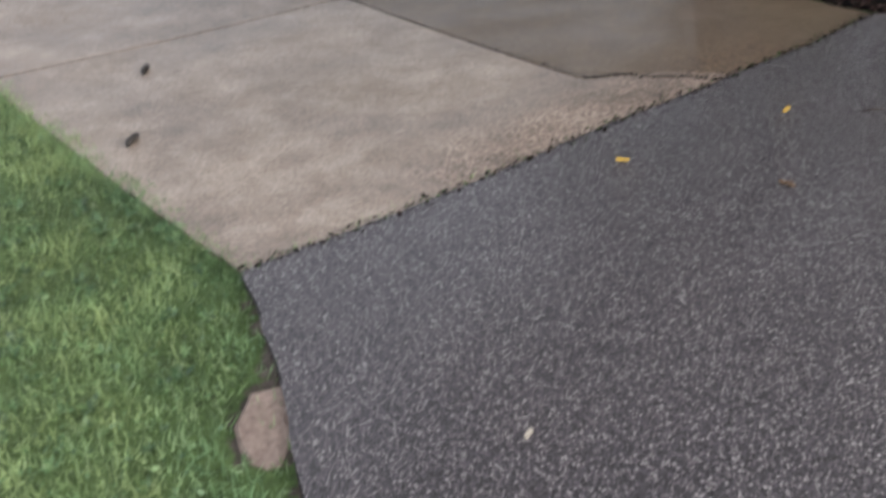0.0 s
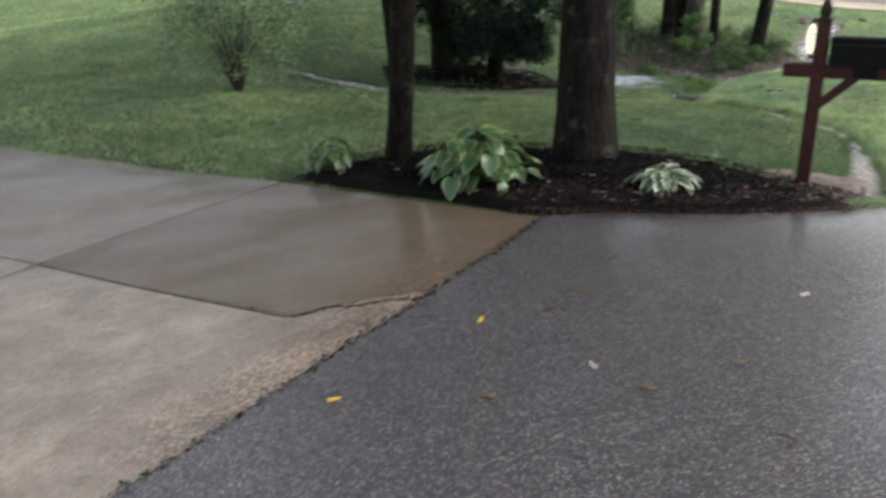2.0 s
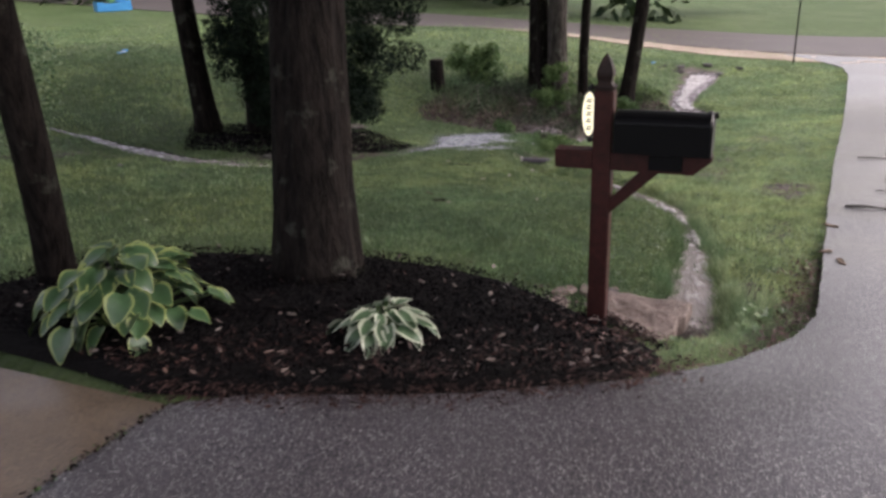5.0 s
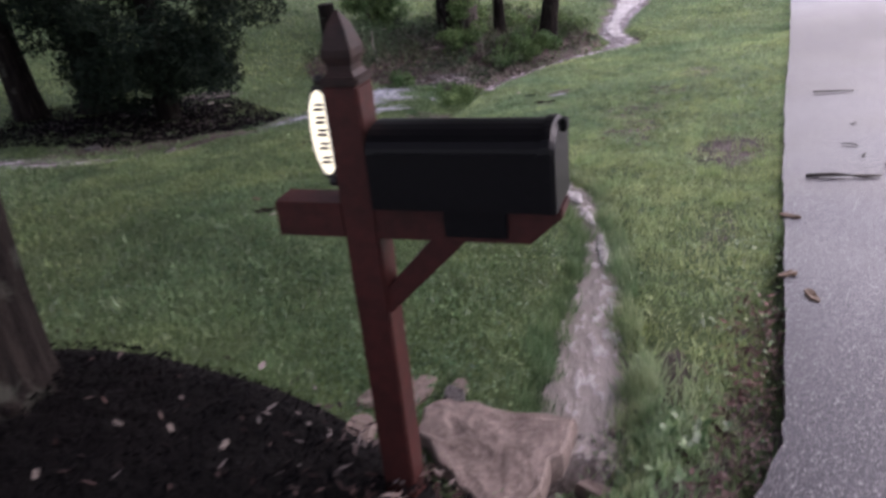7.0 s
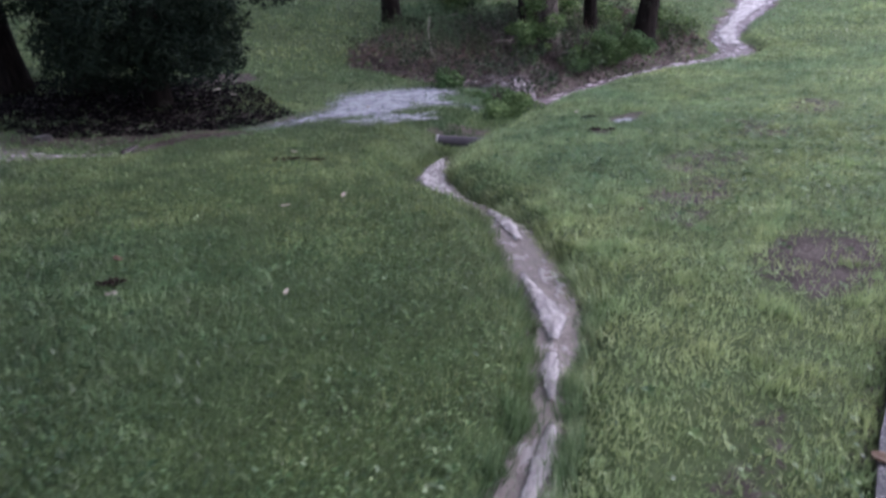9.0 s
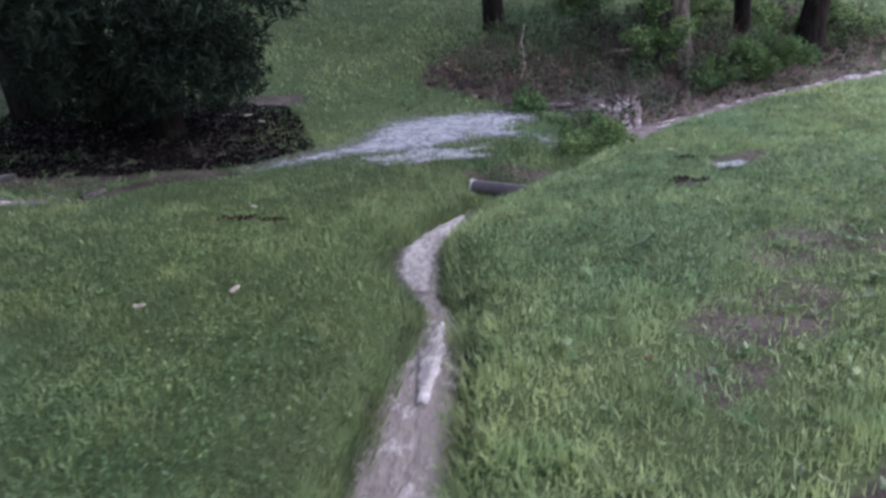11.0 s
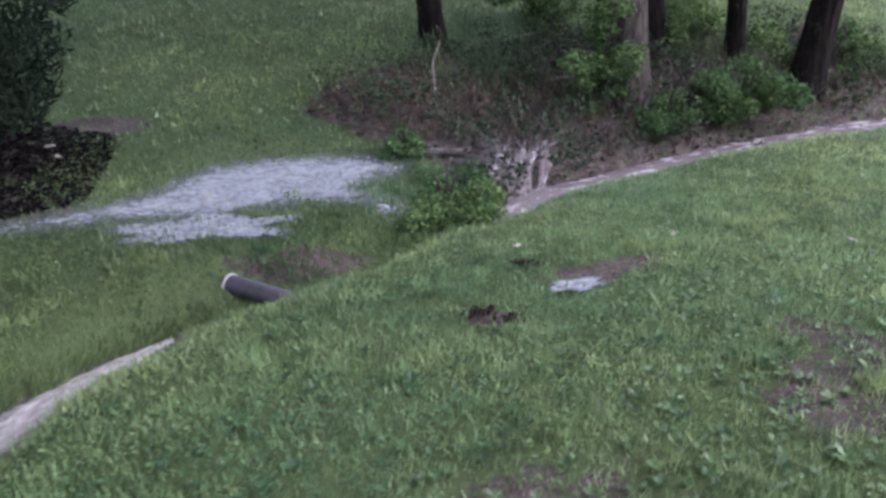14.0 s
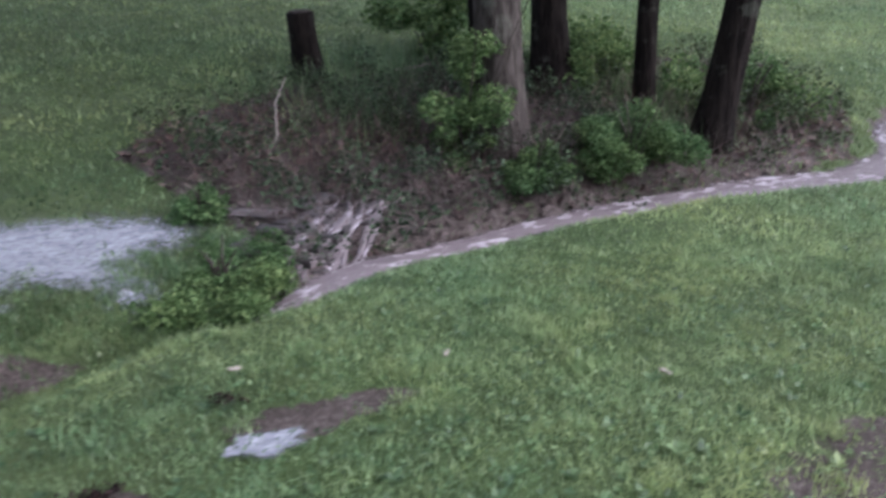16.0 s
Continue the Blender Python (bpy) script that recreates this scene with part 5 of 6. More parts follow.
build_bush("pale_shrub", 1.15, 10.6, "airy pale shrub with fine twigs on the lawn", [(rnd.uniform(-0.75, 0.75), rnd.uniform(-0.5, 0.5), rnd.uniform(0.2, 1.3), 0.28 * rnd.uniform(0.6, 1.2)) for _ in range(60)], 8000, 0.026, TALL, 10, 22, "shrub", stem_h=1.15)
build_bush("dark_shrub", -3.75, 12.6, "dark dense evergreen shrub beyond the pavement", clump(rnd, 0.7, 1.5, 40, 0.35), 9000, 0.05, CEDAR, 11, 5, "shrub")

p, r = bed_points(9000, 51, BRUSHY)
flakes("leaf_litter", p, 0.015, r, (0.03, 0.11), (0.01, 0.05), DRY, "brown dead leaves and debris under the creekside trees", "leaf litter", 0.0, 0.8, 0.35)
UNDER = [(3.3, 11.2), (4.2, 10.5), (5.6, 10.4), (6.2, 10.9), (6.0, 12.2), (5.2, 12.6), (3.6, 12.7)]
p, r = bed_points(9000, 56, UNDER)
flakes("needle_litter", p, 0.012, r, (0.03, 0.10), (0.01, 0.04), CHIPS, "dark brown litter of needles and bark under the evergreen", "leaf litter", 0.0, 0.55, 0.3)
p, r = bed_points(5200, 52, BRUSHY)
p = p[dist_line(p[:, 0], p[:, 1], BRUSHY + BRUSHY[:1])[0] > 0.2]
n = len(p)
z = land(p[:, 0], p[:, 1])
h = r.uniform(0.08, 0.4, n)
a = r.uniform(0, 2 * math.pi, n)
lean = r.uniform(0.2, 2.2, n) * h
c = np.c_[p, z]
side = np.c_[-np.sin(a), np.cos(a), np.zeros(n)] * 0.0035
tip = c + np.c_[np.cos(a) * lean, np.sin(a) * lean, h]
tagged(sheets("dry_stalks", np.stack([c - side, c + side, tip], 1).reshape(-1, 3), 3, DRY, None, r.uniform(0.1, 0.8, n)), "thin dry brown stalks and twigs in the brush", "dry stalks", kind="stuff")
p, r = bed_points(240, 53, BRUSHY)
blobs = np.c_[p, land(p[:, 0], p[:, 1]) + r.uniform(0.03, 0.3, len(p)), r.uniform(0.06, 0.2, len(p))]
tagged(leaf_cloud("brush_weeds", BRUSH, None, blobs, 17000, 0.019, 54, 0.7), "scattered green weeds growing through the brush", "weeds", kind="stuff")


def build_branch(x, y, pts, radii, mat, label, seed, up=0.02):
    z = at_land(x, y, up)
    bm = bmesh.new()
    tube(bm, pts, radii, 6, True, 0.12, seed)
    ob = part("fallen_branch", bm, mat, smooth=True)
    ob.matrix_world = pose(x, y, z)
    return tagged(ob, label, "branch")


PALE_WOOD = simple("pale_bare_wood", (0.22, 0.19, 0.17), (0.42, 0.38, 0.35), 30, 0.7, 0.5)
build_branch(8.26, 13.0, [(0, 0, 0), (0.06, 0.10, 0.10), (0.06, 0.2, 0.32), (0.14, 0.34, 0.48)], [0.008, 0.007, 0.006, 0.004], PALE_WOOD, "bare pale bent branch leaning in the brush", 1)
build_branch(9.55, 13.9, [(-0.2, 0, 0), (0.0, 0.04, 0.03), (0.24, 0.02, 0.02)], [0.02, 0.022, 0.012], PALE_WOOD, "short pale broken branch on dead leaves", 2)
build_branch(9.3, 15.2, [(-0.2, 0, 0), (0.2, 0.05, 0.04)], [0.02, 0.015], PALE_WOOD, "short pale branch on bare earth", 3)
build_branch(7.36, 5.16, [(-0.10, 0.10, 0), (0, 0, 0.006), (0.10, -0.11, 0), (0.17, -0.16, 0.0)], [0.010, 0.012, 0.010, 0.005], TWIG, "dark wet stick lying on the driveway", 4, 0.046)
build_branch(9.55, 6.75, [(-0.12, 0.10, 0), (0.1, -0.12, 0.004)], [0.007, 0.005], TWIG, "thin dark twig on the driveway", 5, 0.046)
for k, (x, y, t) in enumerate(((7.9, 5.35, 0.4), (8.05, 5.55, 2.0), (7.75, 5.1, 1.2), (8.6, 5.9, 0.2), (6.75, 4.35, 2.5), (1.75, 2.95, 0.1), (2.35, 2.6, 0.8), (1.95, 1.75, 2.2), (2.3, 3.35, 0.3))):
    build_branch(x, y, [(-0.045 * math.cos(t), -0.045 * math.sin(t), 0), (0.01, 0.004, 0.003), (0.045 * math.cos(t), 0.045 * math.sin(t), 0)], [0.004, 0.005, 0.003], TWIG, "short dark twig on wet asphalt", 10 + k, 0.044)


# ---- fallen leaves and pods on the pavement and lawn ----
def build_leaf(x, y, size, turn, mat, label, up, seed):
    rnd = random.Random(seed)
    bm = bmesh.new()
    n = 12
    top = []
    for k in range(n):
        t = 2 * math.pi * k / n
        r = size * (0.5 + 0.5 * abs(math.cos(t)) ** 0.8) * rnd.uniform(0.85, 1.1)
        top.append((math.cos(t) * r, math.sin(t) * r * 0.55, rnd.uniform(0.002, 0.010)))
    lo = [bm.verts.new((a, b, 0.0)) for a, b, c in top]
    hi = [bm.verts.new((a * 0.97, b * 0.97, c)) for a, b, c in top]
    mid = bm.verts.new((0, 0, 0.004))
    bm.faces.new(lo[::-1])
    for k in range(n):
        j = (k + 1) % n
        bm.faces.new((lo[k], lo[j], hi[j], hi[k]))
        bm.faces.new((hi[k], hi[j], mid))
    ob = part("fallen_leaf", bm, mat)
    ob.matrix_world = pose(x, y, at_land(x, y, up), 0, 0, turn)
    return tagged(ob, label, "leaf", "fallen leaves")


PAVE = 0.040
for k, (x, y, size, mat, label) in enumerate((
        (0.70, 2.68, 0.026, YELLOW_LEAF, "small bright yellow leaf on wet asphalt"), (1.43, 3.01, 0.026, YELLOW_LEAF, "small yellow-tan leaf on wet asphalt"),
        (1.66, 2.43, 0.026, PALE_LEAF, "small pale leaf on wet asphalt"), (1.22, 2.42, 0.03, BROWN_LEAF, "small brown leaf on wet asphalt"),
        (2.78, 2.57, 0.028, PALE_LEAF, "small pale leaf on wet asphalt"), (0.22, 1.33, 0.017, PALE_LEAF, "pale leaf sliver on wet asphalt"),
        (1.95, 3.05, 0.03, BROWN_LEAF, "small brown leaf on wet asphalt"), (1.75, 2.2, 0.03, BROWN_LEAF, "small brown leaf on wet asphalt"),
        (2.15, 2.2, 0.03, BROWN_LEAF, "small brown leaf on wet asphalt"), (5.9, 4.2, 0.05, BROWN_LEAF, "curled brown leaf at the driveway edge"),
        (6.62, 4.86, 0.05, BROWN_LEAF, "curled brown leaf at the driveway edge"), (6.0, 4.38, 0.045, BROWN_LEAF, "curled brown leaf at the driveway edge"))):
    build_leaf(x, y, size, k * 47, mat, label, PAVE, k)
for k, (x, y, size, mat, label) in enumerate((
        (4.73, 6.84, 0.035, PALE_LEAF, "pale tan leaf on the lawn"), (5.38, 6.57, 0.035, PALE_LEAF, "pale green-white leaf on the lawn"),
        (4.75, 7.25, 0.05, BROWN_LEAF, "dark curled leaf on the lawn"), (5.6, 7.9, 0.04, PALE_LEAF, "pale leaf on the lawn"),
        (5.95, 8.0, 0.045, PALE_LEAF, "pale leaf on the lawn"), (5.9, 9.3, 0.045, PALE_LEAF, "pale leaf on the lawn"),
        (8.6, 10.0, 0.04, PALE_LEAF, "pale leaf on the lawn"), (9.4, 10.1, 0.04, PALE_LEAF, "pale leaf on the lawn"),
        (10.2, 9.9, 0.045, PALE_LEAF, "pale leaf on the lawn"), (7.3, 7.0, 0.025, BROWN_LEAF, "brown leaf on the lawn"),
        (6.9, 10.95, 0.05, PALE_LEAF, "pale leaf floating on floodwater"), (5.75, 11.7, 0.06, PALE_LEAF, "pale scrap in dark earth"), (5.62, 11.9, 0.06, PALE_LEAF, "pale scrap in dark earth"))):
    build_leaf(x, y, size * 0.65, k * 61, mat, label, 0.035, 50 + k)
rnd = random.Random(90)
for k in range(16):
    while True:
        x, y = rnd.uniform(1.3, 4.3), rnd.uniform(3.5, 6.2)
        if inside(np.array([x]), np.array([y]), BED)[0]:
            break
    build_leaf(x, y, rnd.uniform(0.012, 0.024), rnd.uniform(0, 360), BLEACHED, "pale bleached leaf scrap on dark mulch", 0.098, 90 + k)


def build_pod(x, y, turn):
    bm = bmesh.new()
    tube(bm, [(-0.055, 0, 0.012), (-0.03, 0.004, 0.014), (0.0, 0, 0.015), (0.03, -0.003, 0.014), (0.055, 0, 0.012)], [0.008, 0.014, 0.015, 0.014, 0.007], 8, True, 0.12, 3)
    ob = part("seed_pod", bm, POD, smooth=True)
    ob.matrix_world = pose(x, y, at_land(x, y, 0.032), 0, 0, turn)
    return tagged(ob, "dark curled seed pod on wet concrete", "seed pod", "seed pods")


build_pod(-1.54, 3.98, 96)
build_pod(-1.36, 3.19, 84)


# ---- far things ----
def build_road_sign(x, y):
    ob = thing("road_sign", x, y, at_land(x, y), "grey back of a road sign on a thin dark post", "road sign", rz=40)
    bm = bmesh.new()
    box(bm, -0.03, 0.03, -0.02, 0.02, -0.1, 2.45, 0.004)
    part("post", bm, BLACK_IRON, ob)
    bm = bmesh.new()
    prism(bm, [(math.cos(math.pi / 8 + math.pi / 4 * k) * 0.38, 2.10 + math.sin(math.pi / 8 + math.pi / 4 * k) * 0.38) for k in range(8)], 0.022, 0.028)
    part("plate", bm, SIGN_METAL, ob, "bare metal back of the plate")
    return ob


build_road_sign(20.1, 17.25)


def build_play_thing(x, y, size, turn, label):
    ob = thing("plastic_sled", x, y, at_land(x, y, 0.02), label, "toy", rz=turn)
    bm = bmesh.new()
    outline = [(-size, 0.0), (size * 0.75, 0.0), (size, size * 0.28), (size * 0.95, size * 0.32), (size * 0.7, size * 0.08), (-size * 0.95, size * 0.08)]
    prism(bm, outline, -size * 0.4, size * 0.4)
    part("shell", bm, BLUE, ob)
    bm = bmesh.new()
    prism(bm, [(-size * 0.1, size * 0.085), (size * 0.6, size * 0.085), (size * 0.62, size * 0.16), (-size * 0.1, size * 0.14)], -size * 0.34, size * 0.34)
    part("pad", bm, WHITE, ob, "white pad")
    return ob


def build_slide(x, y):
    ob = thing("play_slide", x, y, at_land(x, y, 0.0), "bright blue plastic play slide with a green ladder panel", "toy", rz=10)
    bm = bmesh.new()
    prism(bm, [(-0.75, 0.0), (0.65, 0.0), (0.65, 0.42), (0.35, 0.38), (-0.2, 0.30), (-0.75, 0.40)], -0.35, 0.35)
    part("chute", bm, BLUE, ob)
    bm = bmesh.new()
    box(bm, 0.02, 0.45, -0.3, 0.3, 0.36, 1.7, 0.03)
    part("tower", bm, BLUE, ob)
    bm = bmesh.new()
    box(bm, -0.22, 0.0, -0.28, 0.28, 0.34, 1.7, 0.03)
    part("ladder_panel", bm, GREEN, ob, "green ladder panel")
    return ob


def build_play_car(x, y):
    ob = thing("ride_on_toy", x, y, at_land(x, y, 0.0), "pale rounded ride-on toy with an orange front", "toy", rz=-20)
    bm = bmesh.new()
    prism(bm, [(-0.5, 0.12), (0.45, 0.12), (0.48, 0.40), (0.28, 0.50), (0.16, 0.95), (-0.12, 1.02), (-0.34, 0.60), (-0.52, 0.46)], -0.26, 0.26)
    bmesh.ops.bevel(bm, geom=list(bm.edges), offset=0.04, segments=2, affect="EDGES")
    part("shell", bm, WHITE, ob)
    bm = bmesh.new()
    bmesh.ops.create_uvsphere(bm, u_segments=14, v_segments=8, radius=0.19)
    bmesh.ops.translate(bm, vec=(0.32, -0.24, 0.34), verts=bm.verts)
    part("nose", bm, ORANGE, ob, "orange front panel", smooth=True)
    for sx in (-0.32, 0.34):
        for sy in (-0.24, 0.24):
            bm = bmesh.new()
            tube(bm, [(sx, sy - 0.04, 0.13), (sx, sy + 0.04, 0.13)], [0.13, 0.13], 14, True)
            part("wheel", bm, BLACK_PAINT, ob)
    return ob


build_play_thing(-2.75, 11.6, 0.28, 15, "small blue and white plastic sled on the grass")
build_slide(4.6, 39.6)
build_play_car(10.0, 34.3)
build_play_thing(3.2, 17.5, 0.13, 60, "small blue plastic toy on the lawn")
build_leaf(16.1, 18.2, 0.10, 20, BLUE, "scrap of blue litter beside the creek", 0.04, 400)

bm = bmesh.new()
tube(bm, [(0, 0, -0.1), (0.01, 0, 0.9), (0, 0, 1.5)], [0.02, 0.018, 0.015], 6, True)
stake = part("garden_stake", bm, TWIG)
stake.matrix_world = pose(0.9, 21.5, at_land(0.9, 21.5))
tagged(stake, "thin dark stake standing in the far lawn", "stake")


def build_far_woods():
    r = np.random.RandomState(60)
    blobs = []
    for k in range(260):
        q = r.uniform(-75, 95)
        if -16 < q < 5:  # open sky over the mouth of the driveway
            q = q - 25 if q < -5 else q + 20
        x, y = from_drive(r.uniform(37.5, 46), q)
        blobs.append((x, y, at_land(x, y) + r.uniform(0.2, 8.0) ** 1.0, r.uniform(0.9, 2.4)))
    for k in range(90):
        x, y = r.uniform(-32, 12), 44 + r.uniform(-2.5, 6)
        blobs.append((x - 6, y, at_land(x, y) + r.uniform(0.2, 7.0), r.uniform(0.9, 2.2)))
    ob = leaf_cloud("far_woods", BRUSH, None, blobs, 42000, 0.34, 61, 0.8)
    return tagged(ob, "dark dense woods beyond the road and lawn", "woods", kind="stuff")


build_far_woods()


# ---- grass ----
WATERS = ((RILL, RILL_W, 1.05), (CREEK, CREEK_W, 1.0), (STREAM, STREAM_W, 1.0))


def lawn_points(x0, x1, y0, y1, per_m2, seed, keep_wet=0.10, thin=1.0):
    r = np.random.RandomState(seed)
    n = int((x1 - x0) * (y1 - y0) * per_m2)
    x, y = r.uniform(x0, x1, n), r.uniform(y0, y1, n)
    rim = np.minimum(np.minimum(x - x0, x1 - x), np.minimum(y - y0, y1 - y))
    ok = r.uniform(0, 1, n) < np.clip(rim / 0.8 + 0.05, 0, 1)
    x, y = x[ok], y[ok]
    ok = ~(inside(x, y, PAVED) | inside(x, y, PAD) | inside(x, y, BED))
    x, y = x[ok], y[ok]
    for line, widths, k in WATERS:
        d, s = dist_line(x, y, line)
        ok = d > np.interp(s, np.linspace(0, 1, len(widths)), widths) * k
        x, y = x[ok], y[ok]
    shore = dist_line(x, y, POOL + POOL[:1])[0]
    ok = ~inside(x, y, POOL) | (r.uniform(0, 1, len(x)) < keep_wet + 0.7 * np.exp(-shore / 0.05))
    x, y = x[ok], y[ok]
    soil = soil_mask(x, y)
    patch = 0.5 * mottle(x, y, 0.07, 5) + 0.5 * mottle(x, y, 0.2, 6)
    ok = r.uniform(0, 1, len(x)) > np.clip(soil * (0.35 + 1.5 * patch), 0, 0.985) * thin
    return x[ok], y[ok], r


def blades(name, x, y, r, height, width, mat, label, lean=1.0, flow=None):
    n = len(x)
    z = turf(x, y)
    clumps = 0.5 * mottle(x, y, 0.075) + 0.5 * mottle(x, y, 0.22, 1)
    h = r.uniform(height[0], height[1], n) * (0.7 + 0.6 * clumps)
    a = r.uniform(0, 2 * math.pi, n)
    tilt = np.abs(r.normal(0, lean, n))
    dx, dy = np.cos(a) * np.sin(tilt), np.sin(a) * np.sin(tilt)
    if flow is not None:
        dx, dy = dx + flow[0] * 0.35, dy + flow[1] * 0.35
    b = r.uniform(0, 2 * math.pi, n)
    w = r.uniform(width[0], width[1], n)
    base = np.c_[x, y, z - 0.004]
    side = np.c_[np.cos(b), np.sin(b), np.zeros(n)] * (w / 2)[:, None]
    tip = base + np.c_[dx * h, dy * h, np.cos(np.clip(tilt, 0, 1.3)) * h]
    thin = np.exp(-dist_line(x, y, DRIVE_LEFT[19:30])[0] / 1.3)
    thin = np.maximum(thin, 1.2 * ((x < 0.4) & (y < 5)))
    side_on = drive_side(x, y)
    broad = mottle(x, y, 0.9, 2) - 0.5
    by_water = np.exp(-dist_line(x, y, RILL + CREEK)[0] / 0.9)
    # blade tone holds the tree shade on the mown lawn besides its finer grass
    tone = np.clip(-0.12 + np.maximum(0.20 * smooth_step(10.5, 13.5, y), 0.34 * (1 - smooth_step(0.8, 3.4, x))) * (1 - side_on) + 0.34 * side_on + 0.06 * thin + 0.18 * by_water * side_on + 0.74 * (clumps - 0.08) + 0.62 * side_on * (mottle(x, y, 0.045, 8) - 0.5) + 0.36 * broad + r.normal(0, 0.15, n), 0, 1)
    ob = sheets(name, np.stack([base - side, base + side, tip], 1).reshape(-1, 3), 3, mat, None, tone)
    return tagged(ob, label, "grass", kind="stuff")


def leaflets(name, x, y, r, height, size, mat, label):
    """Small broad leaves of clover and weeds, lying nearly flat among the grass."""
    n = len(x)
    c = np.c_[x, y, land(x, y) + r.uniform(height[0], height[1], n)]
    a = r.uniform(0, 2 * math.pi, n)
    s = r.uniform(size[0], size[1], n)[:, None]
    d = np.c_[np.cos(a), np.sin(a), r.normal(0, 0.35, n)] * s
    e = np.c_[-np.sin(a), np.cos(a), r.normal(0, 0.35, n)] * s * 0.55
    verts = np.stack([c - d, c + e, c + d, c - e], 1).reshape(-1, 3)
    return tagged(sheets(name, verts, 4, mat, None, np.clip(r.normal(0.38, 0.24, n) + 0.6 * (mottle(x, y, 0.06, 3) - 0.5), 0, 1)), label, "weeds", kind="stuff")


near = "wet green lawn grass"
x, y, r = lawn_points(3.6, 12.3, 2.8, 11.8, 6200, 1)
blades("lawn_grass", x, y, r, (0.018, 0.048), (0.004, 0.010), LAWN, near)
x, y, r = lawn_points(-3.6, 0.4, -1.0, 5.0, 5200, 2)
blades("lawn_grass", x, y, r, (0.03, 0.075), (0.004, 0.009), LAWN, near)
x, y, r = lawn_points(0.0, 5.2, 4.0, 11.6, 3600, 3)
blades("lawn_grass", x, y, r, (0.018, 0.042), (0.005, 0.012), LAWN, near)
x, y, r = lawn_points(3.6, 14.8, 10.2, 17.8, 1300, 4)
blades("lawn_grass", x, y, r, (0.02, 0.05), (0.009, 0.02), LAWN, near)
x, y, r = lawn_points(-5.0, 5.0, 5.4, 18.0, 900, 5)
blades("lawn_grass", x, y, r, (0.03, 0.06), (0.010, 0.022), LAWN, near)
x, y, r = lawn_points(10.8, 22.0, 5.0, 20.0, 560, 6)
blades("lawn_grass", x, y, r, (0.03, 0.07), (0.012, 0.028), LAWN, near)
x, y, r = lawn_points(-12.0, 24.0, 14.0, 34.0, 130, 7)
blades("lawn_grass", x, y, r, (0.04, 0.08), (0.02, 0.05), LAWN, near)
x, y, r = lawn_points(-14.0, 24.0, -12.0, 16.0, 110, 20)
keep = (x < -3.6) | (x > 13.0) | (y < -1.0) | (y > 12.0)
blades("lawn_grass", x[keep], y[keep], r, (0.03, 0.07), (0.02, 0.045), LAWN, near)
x, y, r = lawn_points(4.0, 12.0, 3.6, 11.5, 1500, 8)
patch = np.sin(x * 2.3 + 1.5 * np.sin(y * 1.9)) * np.sin(y * 2.1 + 1.2 * np.sin(x * 1.7)) + 0.35 * (x > 8)
keep = patch + r.normal(0, 0.35, len(x)) > 0.1
leaflets("lawn_weeds", x[keep], y[keep], r, (0.015, 0.05), (0.005, 0.012), WEED, "clover and broad weeds in the lawn")
x, y, r = lawn_points(-2.8, 0.0, 0.0, 4.2, 500, 9)
leaflets("lawn_weeds", x, y, r, (0.02, 0.05), (0.005, 0.012), WEED, "clover and broad weeds in the lawn")


def rosettes(x, y, r, leaves, length, label):
    """Broad-leaved lawn weeds: leaves spread round a common foot."""
    n = len(x)
    size = r.uniform(length[0], length[1], n)
    a = (np.arange(leaves)[None, :] * 2 * math.pi / leaves + r.uniform(0, 6.28, n)[:, None] + r.normal(0, 0.25, (n, leaves))).ravel()
    ln = np.repeat(size, leaves) * r.uniform(0.6, 1.15, n * leaves)
    up = r.uniform(0.15, 0.9, n * leaves)
    foot = np.repeat(np.c_[x, y, land(x, y) + 0.012], leaves, 0)
    d = np.c_[np.cos(a), np.sin(a), up] * ln[:, None]
    e = np.c_[-np.sin(a), np.cos(a), r.normal(0, 0.3, n * leaves)] * (ln * r.uniform(0.16, 0.3, n * leaves))[:, None]
    verts = np.stack([foot, foot + d * 0.55 + e, foot + d * (1, 1, 0.8), foot + d * 0.55 - e], 1).reshape(-1, 3)
    tone = np.clip(np.repeat(r.uniform(0.0, 0.62, n), leaves) + r.normal(0, 0.12, n * leaves), 0, 1)
    return tagged(sheets("lawn_weeds", verts, 4, WEED, None, tone), label, "weeds", kind="stuff")


x, y, r = lawn_points(4.4, 12.0, 3.6, 11.5, 45, 30)
keep = r.uniform(0, 1, len(x)) < np.clip(0.25 + 0.6 * (x > 7.5), 0, 1)
rosettes(x[keep], y[keep], r, 9, (0.014, 0.030), "broad-leaved weeds spread flat in the lawn")
x, y, r = lawn_points(7.0, 10.5, 6.2, 9.4, 80, 33, thin=0.4)
rosettes(x, y, r, 9, (0.014, 0.034), "broad-leaved weeds crowding thin grass")
x, y, r = lawn_points(8.5, 11.5, 7.4, 10.2, 38, 31, thin=0.4)
rosettes(x, y, r, 9, (0.018, 0.040), "broad-leaved weeds on thin muddy grass")
x, y, r = lawn_points(-2.4, -0.2, 0.4, 4.0, 60, 32)
rosettes(x, y, r, 8, (0.018, 0.04), "broad-leaved weeds spread flat in the lawn")
r = np.random.RandomState(35)
k = r.randint(0, 5, 46)
spots = np.array([(4.46, 3.80), (4.58, 3.88), (4.74, 3.84), (4.90, 3.98), (5.02, 3.92)])[k] + r.normal(0, 0.07, (46, 2))
rosettes(spots[:, 0], spots[:, 1], r, 8, (0.02, 0.042), "leafy weeds growing round the stones")

